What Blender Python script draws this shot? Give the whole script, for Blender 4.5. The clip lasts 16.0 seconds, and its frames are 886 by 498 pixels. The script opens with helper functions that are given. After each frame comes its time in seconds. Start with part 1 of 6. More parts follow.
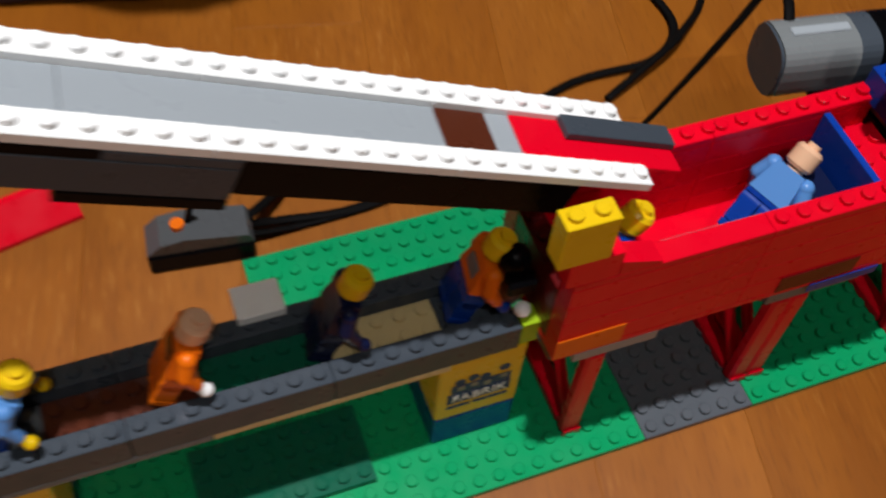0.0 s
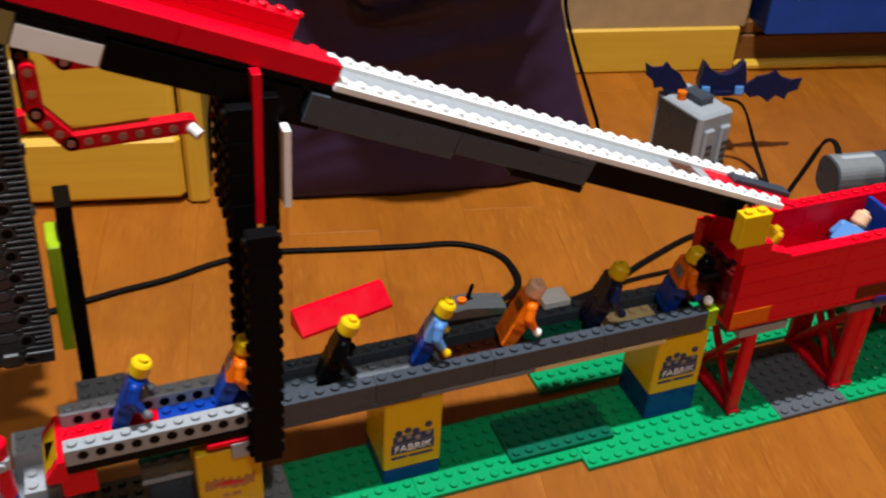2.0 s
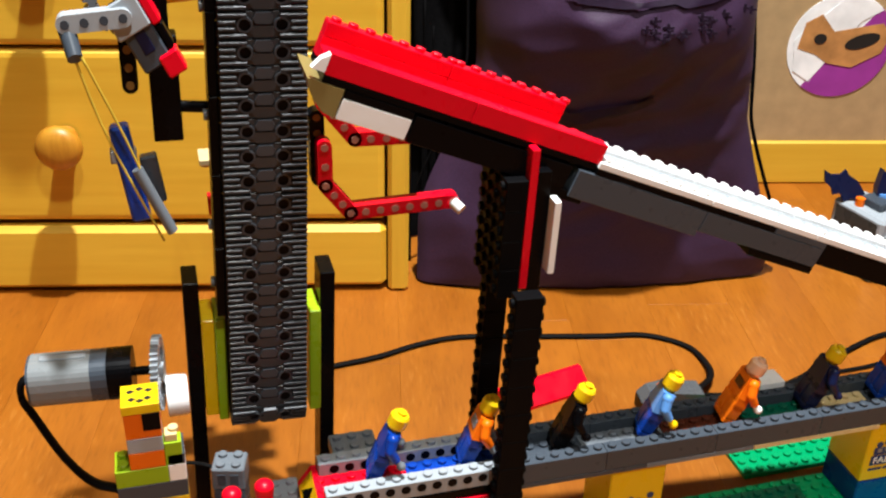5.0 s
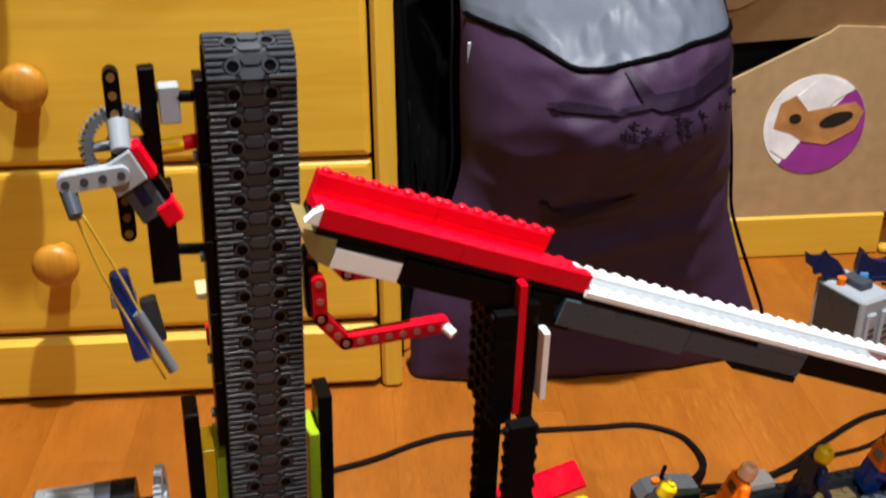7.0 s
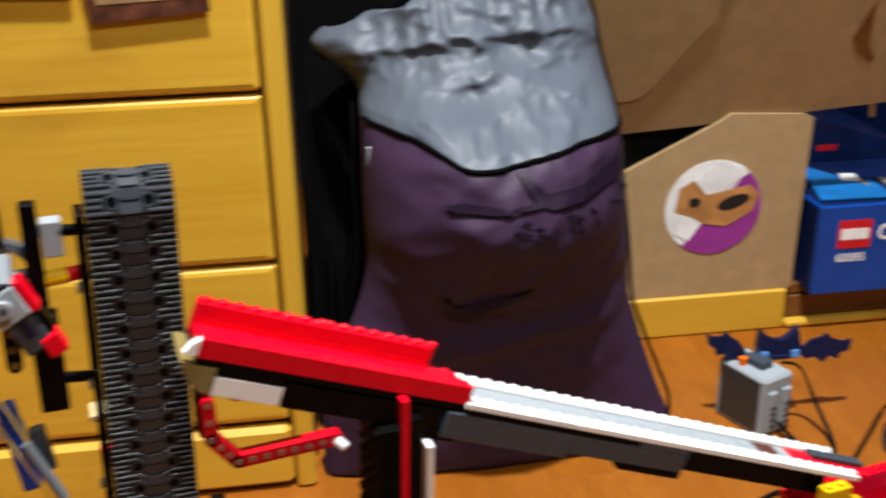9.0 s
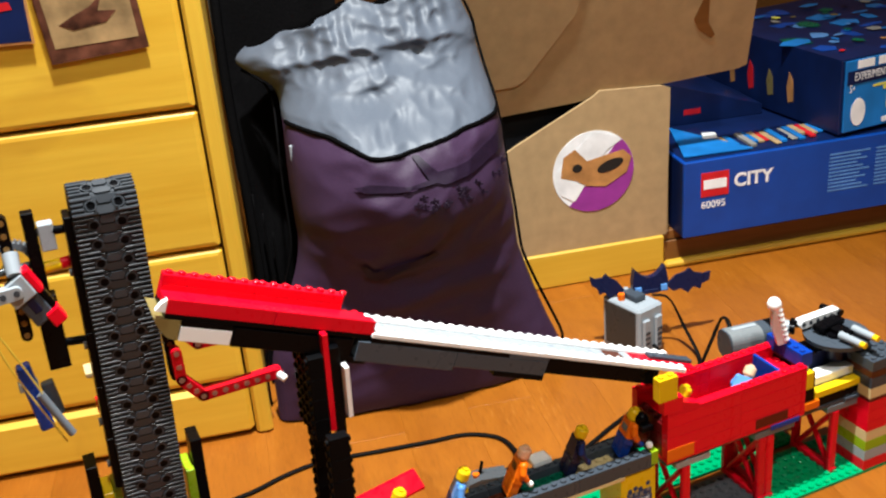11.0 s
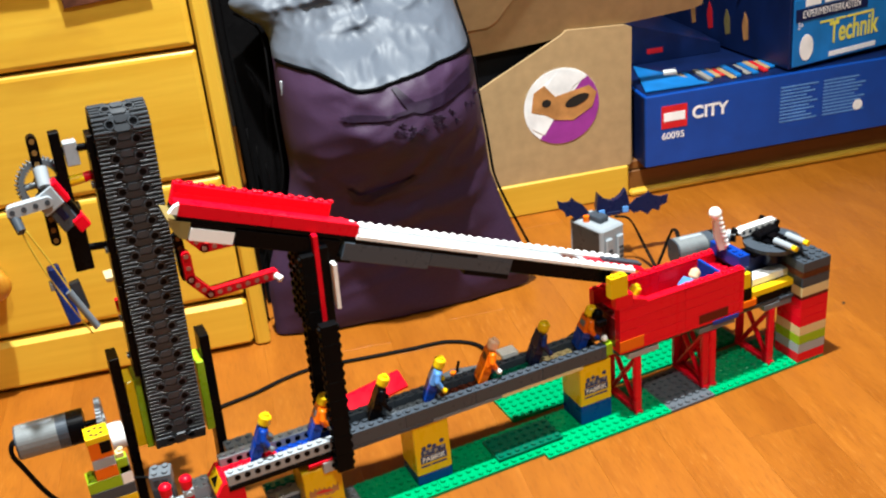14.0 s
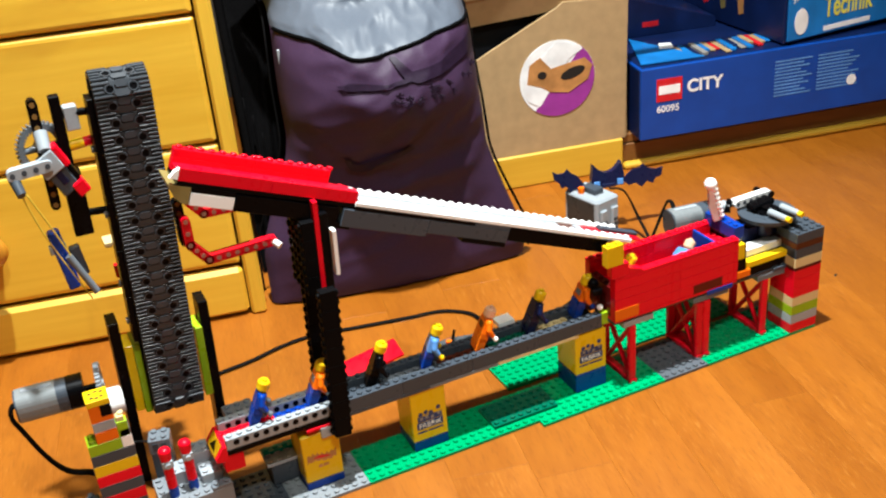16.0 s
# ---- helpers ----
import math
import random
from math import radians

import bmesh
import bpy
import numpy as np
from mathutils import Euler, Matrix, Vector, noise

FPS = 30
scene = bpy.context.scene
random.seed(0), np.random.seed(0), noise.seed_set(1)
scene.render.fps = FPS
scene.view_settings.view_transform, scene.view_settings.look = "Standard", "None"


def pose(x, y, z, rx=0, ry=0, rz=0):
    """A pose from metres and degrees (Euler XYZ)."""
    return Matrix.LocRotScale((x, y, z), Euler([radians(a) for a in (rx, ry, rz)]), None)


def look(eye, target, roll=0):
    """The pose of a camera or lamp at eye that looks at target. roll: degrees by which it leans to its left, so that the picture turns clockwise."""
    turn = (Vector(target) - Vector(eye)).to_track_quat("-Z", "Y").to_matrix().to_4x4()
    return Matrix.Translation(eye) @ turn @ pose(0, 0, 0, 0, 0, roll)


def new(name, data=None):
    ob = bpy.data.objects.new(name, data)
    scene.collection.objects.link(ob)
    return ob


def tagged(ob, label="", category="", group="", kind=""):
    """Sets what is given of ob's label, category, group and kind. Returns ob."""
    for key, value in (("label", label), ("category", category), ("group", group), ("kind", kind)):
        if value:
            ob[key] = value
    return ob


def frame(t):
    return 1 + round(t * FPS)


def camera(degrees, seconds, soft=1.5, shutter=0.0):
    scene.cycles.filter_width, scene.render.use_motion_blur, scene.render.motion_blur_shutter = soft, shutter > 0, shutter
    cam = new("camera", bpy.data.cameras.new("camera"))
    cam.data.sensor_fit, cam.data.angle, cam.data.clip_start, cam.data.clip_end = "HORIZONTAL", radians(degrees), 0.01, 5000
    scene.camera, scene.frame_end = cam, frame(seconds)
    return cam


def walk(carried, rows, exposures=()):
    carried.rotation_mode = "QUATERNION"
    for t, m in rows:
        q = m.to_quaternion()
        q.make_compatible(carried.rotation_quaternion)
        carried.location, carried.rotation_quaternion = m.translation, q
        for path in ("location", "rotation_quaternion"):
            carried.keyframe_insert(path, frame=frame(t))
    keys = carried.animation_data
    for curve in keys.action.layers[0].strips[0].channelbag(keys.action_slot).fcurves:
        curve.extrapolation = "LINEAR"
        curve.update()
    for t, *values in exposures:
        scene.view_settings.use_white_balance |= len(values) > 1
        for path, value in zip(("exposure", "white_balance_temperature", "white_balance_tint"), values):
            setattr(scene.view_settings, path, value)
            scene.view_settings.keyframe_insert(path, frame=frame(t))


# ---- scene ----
cam = camera(45.7, 16.0, soft=2.2, shutter=0.5)
PATH = [
    (0, (-0.0283, -0.1275, 0.3735), (0.4154, 0.8089, -1.0991), 6.6),
    (0.5, (-0.0946, -0.1765, 0.3958), (0.4322, 0.9336, -0.9196), 5.4),
    (1, (-0.1500, -0.2272, 0.4113), (0.4332, 0.9983, -0.7711), 4.2),
    (1.5, (-0.2, -0.303, 0.43), (0.421, 1.146, -0.801), 2.8),
    (2, (-0.235, -0.344, 0.437), (0.381, 1.165, -0.724), 3.1),
    (2.5, (-0.272, -0.37, 0.435), (0.283, 1.197, -0.677), 2.6),
    (3, (-0.294, -0.377, 0.435), (0.215, 1.22, -0.656), 2.8),
    (3.5, (-0.31, -0.375, 0.423), (0.198, 1.262, -0.607), 2.6),
    (4, (-0.32, -0.367, 0.416), (0.155, 1.307, -0.569), 2.0),
    (4.2, (-0.319, -0.367, 0.419), (0.152, 1.316, -0.554), 1.7),
    (6.5, (-0.323, -0.369, 0.463), (0.183, 1.314, -0.492), 0.9),
    (7, (-0.32, -0.362, 0.478), (0.188, 1.355, -0.412), -0.3),
    (7.5, (-0.319, -0.358, 0.489), (0.197, 1.375, -0.365), -0.6),
    (8, (-0.32, -0.354, 0.501), (0.2, 1.393, -0.32), -1.0),
    (8.5, (-0.32, -0.355, 0.508), (0.206, 1.399, -0.295), -1.1),
    (9, (-0.291, -0.376, 0.507), (0.331, 1.358, -0.27), -1.1),
    (9.2, (-0.278, -0.390, 0.509), (0.414, 1.330, -0.262), -1.6),
    (11.3, (-0.329, -0.559, 0.571), (0.366, 1.126, -0.253), -5.2),
    (11.5, (-0.339, -0.568, 0.576), (0.355, 1.108, -0.266), -5.2),
    (12, (-0.35, -0.586, 0.579), (0.318, 1.109, -0.245), -5.4),
    (12.5, (-0.354, -0.61, 0.578), (0.343, 1.056, -0.28), -5.2),
    (13, (-0.355, -0.629, 0.574), (0.363, 1.02, -0.3), -4.8),
    (13.5, (-0.352, -0.636, 0.57), (0.353, 1.011, -0.318), -5.1),
    (14, (-0.348, -0.644, 0.569), (0.345, 1.013, -0.311), -5.8),
    (14.5, (-0.351, -0.645, 0.566), (0.344, 1.005, -0.325), -5.9),
    (15, (-0.355, -0.647, 0.564), (0.335, 1.004, -0.329), -5.8),
    (15.5, (-0.358, -0.648, 0.565), (0.335, 0.994, -0.342), -5.5),
    (16, (-0.358, -0.648, 0.565), (0.342, 0.984, -0.355), -5.2),
]
EXPOSURES = [(0, 0.85, 6500, 11), (0.5, 1.0, 6500, 11), (1, 0.95, 6500, 11), (2, 1.4, 6500, 11), (3, 1.93, 6500, 8), (4, 2.2, 6500, 5), (6.5, 1.92, 6450, 11), (8.5, 1.74, 6450, 11), (9, 1.75, 6400, 8), (11.5, 2.26, 6400, 5), (13, 2.34, 6400, 4), (16, 2.34, 6350, 3)]
walk(cam, [(t, look(eye, target, roll)) for t, eye, target, roll in PATH], EXPOSURES)


# ---- world and lights ----
world = bpy.data.worlds.new("world")
scene.world = world
world.use_nodes = True
world.node_tree.nodes["Background"].inputs[0].default_value = (1.0, 0.9, 0.8, 1)
world.node_tree.nodes["Background"].inputs[1].default_value = 0.006


def lamp(name, place, watts, size, colour, cone=0.0):
    """A bulb; with a cone, one inside a shade that throws its light down."""
    data = bpy.data.lights.new(name, "SPOT" if cone else "POINT")
    if cone:
        data.spot_size, data.spot_blend = radians(cone), 1.0
    data.energy, data.shadow_soft_size, data.color = watts, size, colour
    ob = new(name, data)
    ob.location = place
    return ob


lamp("ceiling_bulb", (-0.07, -0.02, 1.88), 76, 0.03, (0.97, 0.98, 1.0), 68)
lamp("room_bulb", (-0.12, -1.00, 1.95), 16, 0.05, (1.0, 0.97, 0.92))

# ---- materials ----
S, P, B = 0.008, 0.0032, 0.0096


def nodes_of(name):
    m = bpy.data.materials.new(name)
    m.use_nodes = True
    t = m.node_tree
    return m, t, t.nodes["Principled BSDF"]


def link(t, a, b):
    t.links.new(a, b)


def plastic(name, colour, rough=0.3, shine=0.25):
    """Moulded toy plastic: a slight waviness, fine scuffs and a little shift of tone from piece to piece."""
    m, t, p = nodes_of(name)
    info = t.nodes.new("ShaderNodeObjectInfo")
    geo = t.nodes.new("ShaderNodeTexCoord")
    n1 = t.nodes.new("ShaderNodeTexNoise")
    n1.inputs["Scale"].default_value, n1.inputs["Detail"].default_value = 90, 3
    link(t, geo.outputs["Object"], n1.inputs["Vector"])
    hsv = t.nodes.new("ShaderNodeHueSaturation")
    hsv.inputs["Color"].default_value = (*colour, 1)
    val = t.nodes.new("ShaderNodeMapRange")
    val.inputs[3].default_value, val.inputs[4].default_value = 0.93, 1.06
    link(t, info.outputs["Random"], val.inputs[0])
    link(t, val.outputs[0], hsv.inputs["Value"])
    link(t, hsv.outputs[0], p.inputs["Base Color"])
    r = t.nodes.new("ShaderNodeMapRange")
    r.inputs[1].default_value, r.inputs[2].default_value = 0.3, 0.75
    r.inputs[3].default_value, r.inputs[4].default_value = rough - 0.07, rough + 0.12
    link(t, n1.outputs[0], r.inputs[0])
    link(t, r.outputs[0], p.inputs["Roughness"])
    n2 = t.nodes.new("ShaderNodeTexNoise")
    n2.inputs["Scale"].default_value = 160
    link(t, geo.outputs["Object"], n2.inputs["Vector"])
    b = t.nodes.new("ShaderNodeBump")
    b.inputs["Strength"].default_value, b.inputs["Distance"].default_value = 0.12, 0.0006
    link(t, n2.outputs[0], b.inputs["Height"])
    link(t, b.outputs[0], p.inputs["Normal"])
    p.inputs["Specular IOR Level"].default_value = shine
    return m


RED = plastic("red_plastic", (0.74, 0.001, 0.016), 0.3, 0.18)
DKRED = plastic("dark_and_shaded_red_plastic", (0.10, 0.004, 0.005))
YELLOW = plastic("yellow_plastic", (0.80, 0.52, 0.006))
BLUE = plastic("blue_plastic", (0.003, 0.040, 0.30))
NAVY = plastic("dark_blue_plastic", (0.005, 0.009, 0.040))
AZURE = plastic("medium_blue_plastic", (0.10, 0.27, 0.62))
GREEN = plastic("green_plastic", (0.001, 0.30, 0.105))
DKGREEN = plastic("dark_green_plastic", (0.001, 0.100, 0.054))
AMBER = plastic("yellow_orange_plastic", (0.85, 0.33, 0.006))
MOTOR = plastic("motor_grey_plastic", (0.19, 0.205, 0.21), 0.24)
MATTE = plastic("matt_black_plastic", (0.0025, 0.0025, 0.0030), 0.55, 0.05)
TEAL = plastic("teal_plastic", (0.002, 0.22, 0.15))
LIME = plastic("lime_plastic", (0.30, 0.46, 0.012))
WHITE = plastic("white_plastic", (0.90, 0.90, 0.89))
LGREY = plastic("light_grey_plastic", (0.32, 0.352, 0.380))
DGREY = plastic("dark_grey_plastic", (0.050, 0.062, 0.078))
MGREY = plastic("medium_grey_plastic", (0.140, 0.158, 0.178))
PALEGREY = plastic("stone_grey_plastic", (0.20, 0.218, 0.235))
IRONGREY = plastic("middle_dark_grey_plastic", (0.085, 0.096, 0.110))
BLACK = plastic("black_plastic", (0.0020, 0.0020, 0.0026), 0.30, 0.07)
RUBBER = plastic("dark_rubbery_plastic", (0.034, 0.039, 0.046), 0.36, 0.34)
ORANGE = plastic("orange_plastic", (0.80, 0.15, 0.004))
BROWN = plastic("reddish_brown_plastic", (0.080, 0.018, 0.008))
TAN = plastic("tan_plastic", (0.66, 0.52, 0.26))
DKTAN = plastic("olive_tan_plastic", (0.22, 0.17, 0.06))
SKIN = plastic("light_flesh_plastic", (0.80, 0.48, 0.30))
PINK = plastic("pale_pink_plastic", (0.72, 0.55, 0.48))


def wood(name, dark, light, scale, stretch, rough, along="Y", glare_flecks=0.0, stain=0.0, vary=0.09):
    """Grain: noise drawn out along the fibre, at two scales, with object-wise tone."""
    m, t, p = nodes_of(name)
    co = t.nodes.new("ShaderNodeTexCoord")
    info = t.nodes.new("ShaderNodeObjectInfo")
    mp = t.nodes.new("ShaderNodeMapping")
    sc = [scale] * 3
    sc["XYZ".index(along)] = scale / stretch
    mp.inputs["Scale"].default_value = sc
    off = t.nodes.new("ShaderNodeVectorMath")
    off.operation = "SCALE"
    off.inputs[0].default_value = (31, 47, 13)
    link(t, info.outputs["Random"], off.inputs["Scale"])
    link(t, co.outputs["Object"], mp.inputs["Vector"])
    link(t, off.outputs[0], mp.inputs["Location"])
    n1 = t.nodes.new("ShaderNodeTexNoise")
    n1.inputs["Scale"].default_value, n1.inputs["Detail"].default_value, n1.inputs["Distortion"].default_value = 1.0, 6, 0.6
    link(t, mp.outputs[0], n1.inputs["Vector"])
    n2 = t.nodes.new("ShaderNodeTexNoise")
    n2.inputs["Scale"].default_value, n2.inputs["Detail"].default_value = 6.0, 5
    link(t, mp.outputs[0], n2.inputs["Vector"])
    mix = t.nodes.new("ShaderNodeMath")
    mix.operation = "MULTIPLY_ADD"
    mix.inputs[1].default_value = 0.4
    link(t, n2.outputs[0], mix.inputs[0])
    half = t.nodes.new("ShaderNodeMath")
    half.operation = "MULTIPLY"
    half.inputs[1].default_value = 0.6
    link(t, n1.outputs[0], half.inputs[0])
    link(t, half.outputs[0], mix.inputs[2])
    ramp = t.nodes.new("ShaderNodeValToRGB")
    ramp.color_ramp.elements[0].position, ramp.color_ramp.elements[1].position = 0.33, 0.66
    ramp.color_ramp.elements[0].color, ramp.color_ramp.elements[1].color = (*dark, 1), (*light, 1)
    link(t, mix.outputs[0], ramp.inputs[0])
    hsv = t.nodes.new("ShaderNodeHueSaturation")
    val = t.nodes.new("ShaderNodeMapRange")
    val.inputs[3].default_value, val.inputs[4].default_value = 1 - vary, 1 + vary
    link(t, info.outputs["Random"], val.inputs[0])
    link(t, val.outputs[0], hsv.inputs["Value"])
    tone = ramp.outputs[0]

    def blend(fac, colour, tone):
        mx = t.nodes.new("ShaderNodeMix")
        mx.data_type = "RGBA"
        mx.inputs["B"].default_value = (*colour, 1)
        link(t, fac, mx.inputs["Factor"])
        link(t, tone, mx.inputs["A"])
        return mx.outputs["Result"]

    # pale flecks: glare on the brushed grain, put into the colour; dark grain after
    if glare_flecks:
        mf = t.nodes.new("ShaderNodeMapping")
        sf = [520.0] * 3
        sf["XYZ".index(along)] = 75.0
        mf.inputs["Scale"].default_value = sf
        mf.inputs["Rotation"].default_value = (0, 0, 0.10)
        link(t, co.outputs["Object"], mf.inputs["Vector"])
        link(t, off.outputs[0], mf.inputs["Location"])
        nf = t.nodes.new("ShaderNodeTexNoise")
        nf.inputs["Scale"].default_value, nf.inputs["Detail"].default_value = 1.0, 3
        link(t, mf.outputs[0], nf.inputs["Vector"])
        patch = t.nodes.new("ShaderNodeTexNoise")
        patch.inputs["Scale"].default_value, patch.inputs["Detail"].default_value = 9.0, 3
        link(t, co.outputs["Object"], patch.inputs["Vector"])
        pm = t.nodes.new("ShaderNodeMapRange")
        pm.inputs[1].default_value, pm.inputs[2].default_value = 0.40, 0.62
        link(t, patch.outputs[0], pm.inputs[0])
        fm = t.nodes.new("ShaderNodeMapRange")
        fm.inputs[1].default_value, fm.inputs[2].default_value = 0.56, 0.74
        fm.inputs[4].default_value = glare_flecks
        link(t, nf.outputs[0], fm.inputs[0])
        both = t.nodes.new("ShaderNodeMath")
        both.operation = "MULTIPLY"
        link(t, pm.outputs[0], both.inputs[0])
        link(t, fm.outputs[0], both.inputs[1])
        tone = blend(both.outputs[0], (0.62, 0.28, 0.055), tone)
        dm = t.nodes.new("ShaderNodeMapRange")
        dm.inputs[1].default_value, dm.inputs[2].default_value = 0.46, 0.30
        dm.inputs[4].default_value = 0.28
        link(t, nf.outputs[0], dm.inputs[0])
        tone = blend(dm.outputs[0], tuple(c * 0.55 for c in dark), tone)
    if stain:
        ns = t.nodes.new("ShaderNodeTexNoise")
        ns.inputs["Scale"].default_value, ns.inputs["Detail"].default_value, ns.inputs["Distortion"].default_value = 5.5, 4, 1.0
        link(t, co.outputs["Object"], ns.inputs["Vector"])
        sm = t.nodes.new("ShaderNodeMapRange")
        sm.inputs[1].default_value, sm.inputs[2].default_value = 0.58, 0.75
        sm.inputs[4].default_value = stain
        link(t, ns.outputs[0], sm.inputs[0])
        tone = blend(sm.outputs[0], (0.36, 0.125, 0.010), tone)
    link(t, tone, hsv.inputs["Color"])
    link(t, hsv.outputs[0], p.inputs["Base Color"])
    rr = t.nodes.new("ShaderNodeMapRange")
    rr.inputs[3].default_value, rr.inputs[4].default_value = rough - 0.06, rough + 0.14
    link(t, n1.outputs[0], rr.inputs[0])
    link(t, rr.outputs[0], p.inputs["Roughness"])
    b = t.nodes.new("ShaderNodeBump")
    b.inputs["Strength"].default_value, b.inputs["Distance"].default_value = 0.15, 0.0008
    link(t, n2.outputs[0], b.inputs["Height"])
    link(t, b.outputs[0], p.inputs["Normal"])
    return m


FLOOR = wood("laminate_floor", (0.235, 0.066, 0.0036), (0.330, 0.102, 0.0056), 13, 5, 0.36, glare_flecks=0.26, vary=0.035)
PINE = wood("pine_front", (0.64, 0.350, 0.024), (0.74, 0.455, 0.042), 26, 14, 0.40, along="X", stain=0.5)
PINEV = wood("pine_upright", (0.64, 0.350, 0.024), (0.74, 0.455, 0.042), 26, 14, 0.40, along="Z")
KNOB = wood("turned_knob_wood", (0.34, 0.125, 0.008), (0.52, 0.235, 0.020), 60, 5, 0.36, along="Z")
# darker copy of the pine, with shade put into the colour
SHADEDWOOD = wood("shaded_wood", (0.13, 0.045, 0.008), (0.22, 0.085, 0.016), 26, 9, 0.45, along="X")


def plain(name, colour, rough=0.6, noise_scale=40, amount=0.15, bump=0.1, metal=0.0, shine=0.4):
    m, t, p = nodes_of(name)
    co = t.nodes.new("ShaderNodeTexCoord")
    n = t.nodes.new("ShaderNodeTexNoise")
    n.inputs["Scale"].default_value, n.inputs["Detail"].default_value = noise_scale, 6
    link(t, co.outputs["Object"], n.inputs["Vector"])
    ramp = t.nodes.new("ShaderNodeValToRGB")
    ramp.color_ramp.elements[0].position, ramp.color_ramp.elements[1].position = 0.3, 0.7
    ramp.color_ramp.elements[0].color = (*[c * (1 - amount) for c in colour], 1)
    ramp.color_ramp.elements[1].color = (*[min(1, c * (1 + amount)) for c in colour], 1)
    link(t, n.outputs[0], ramp.inputs[0])
    link(t, ramp.outputs[0], p.inputs["Base Color"])
    p.inputs["Roughness"].default_value, p.inputs["Metallic"].default_value = rough, metal
    p.inputs["Specular IOR Level"].default_value = shine
    b = t.nodes.new("ShaderNodeBump")
    b.inputs["Strength"].default_value, b.inputs["Distance"].default_value = bump, 0.001
    link(t, n.outputs[0], b.inputs["Height"])
    link(t, b.outputs[0], p.inputs["Normal"])
    return m


CARD = plain("brown_cardboard", (0.41, 0.27, 0.130), 0.75, 60, 0.10)
# near-black: the shade inside the open box, put into the cardboard's colour
CARDSHADE = plain("shaded_cardboard_inside", (0.006, 0.006, 0.007), 0.6, shine=0.1)
# unseen walls and ceiling, far darker than white to keep bounced light low
WALLPAINT = plain("dimmed_wall_paint", (0.14, 0.13, 0.12), 0.8, 12, 0.05)
CEIL = plain("dimmed_ceiling_paint", (0.20, 0.195, 0.19), 0.85, 12, 0.04)
PURPLE = plain("dark_purple_nylon", (0.042, 0.021, 0.048), 0.50, 900, 0.2, 0.15, shine=0.16)
PRINT = plain("black_purple_print", (0.016, 0.0075, 0.020), 0.52, 300, 0.2, shine=0.16)
SILVER = plain("silver_grey_nylon", (0.080, 0.093, 0.118), 0.50, 900, 0.08, 0.05, shine=0.34)
CORD = plain("black_cord", (0.0020, 0.0018, 0.0020), 0.7, 400, 0.3, 0.4, shine=0.03)
CABLE = plain("black_rubber_cable", (0.004, 0.0036, 0.0036), 0.6, 200, 0.2, shine=0.05)
BOXBLUE = plain("printed_blue_card", (0.003, 0.055, 0.32), 0.38, 30, 0.12)
BOXNAVY = plain("printed_dark_blue_card", (0.003, 0.012, 0.065), 0.4, 30, 0.25)
BOXSKY = plain("printed_light_blue_card", (0.012, 0.17, 0.50), 0.38, 30, 0.2)
INKWHITE = plain("white_ink", (0.88, 0.88, 0.88), 0.5)
INKYEL = plain("yellow_ink", (0.75, 0.70, 0.10), 0.5)
INKRED = plain("red_ink", (0.62, 0.012, 0.02), 0.45)
INKPURPLE = plain("magenta_ink", (0.30, 0.035, 0.28), 0.5)
INKBLUE = plain("dark_blue_ink", (0.02, 0.04, 0.16), 0.5)
INKPALE = plain("pale_blue_ink", (0.10, 0.25, 0.55), 0.5)
INKBLACK = plain("black_ink", (0.012, 0.012, 0.012), 0.5)
INKGREY = plain("grey_ink", (0.28, 0.26, 0.24), 0.5)
INKORANGE = plain("wood_brown_ink", (0.48, 0.22, 0.07), 0.5, 50, 0.3)
PHOTO = plain("dark_photo_print", (0.10, 0.035, 0.02), 0.35, 60, 0.8)


# pinkish tone for the light seen through the red arms' holes
LITHOLE = plain("light_through_hole", (0.42, 0.16, 0.12), 0.6)
HOLEBROWN = plain("wood_seen_through_hole", (0.20, 0.10, 0.02), 0.6)


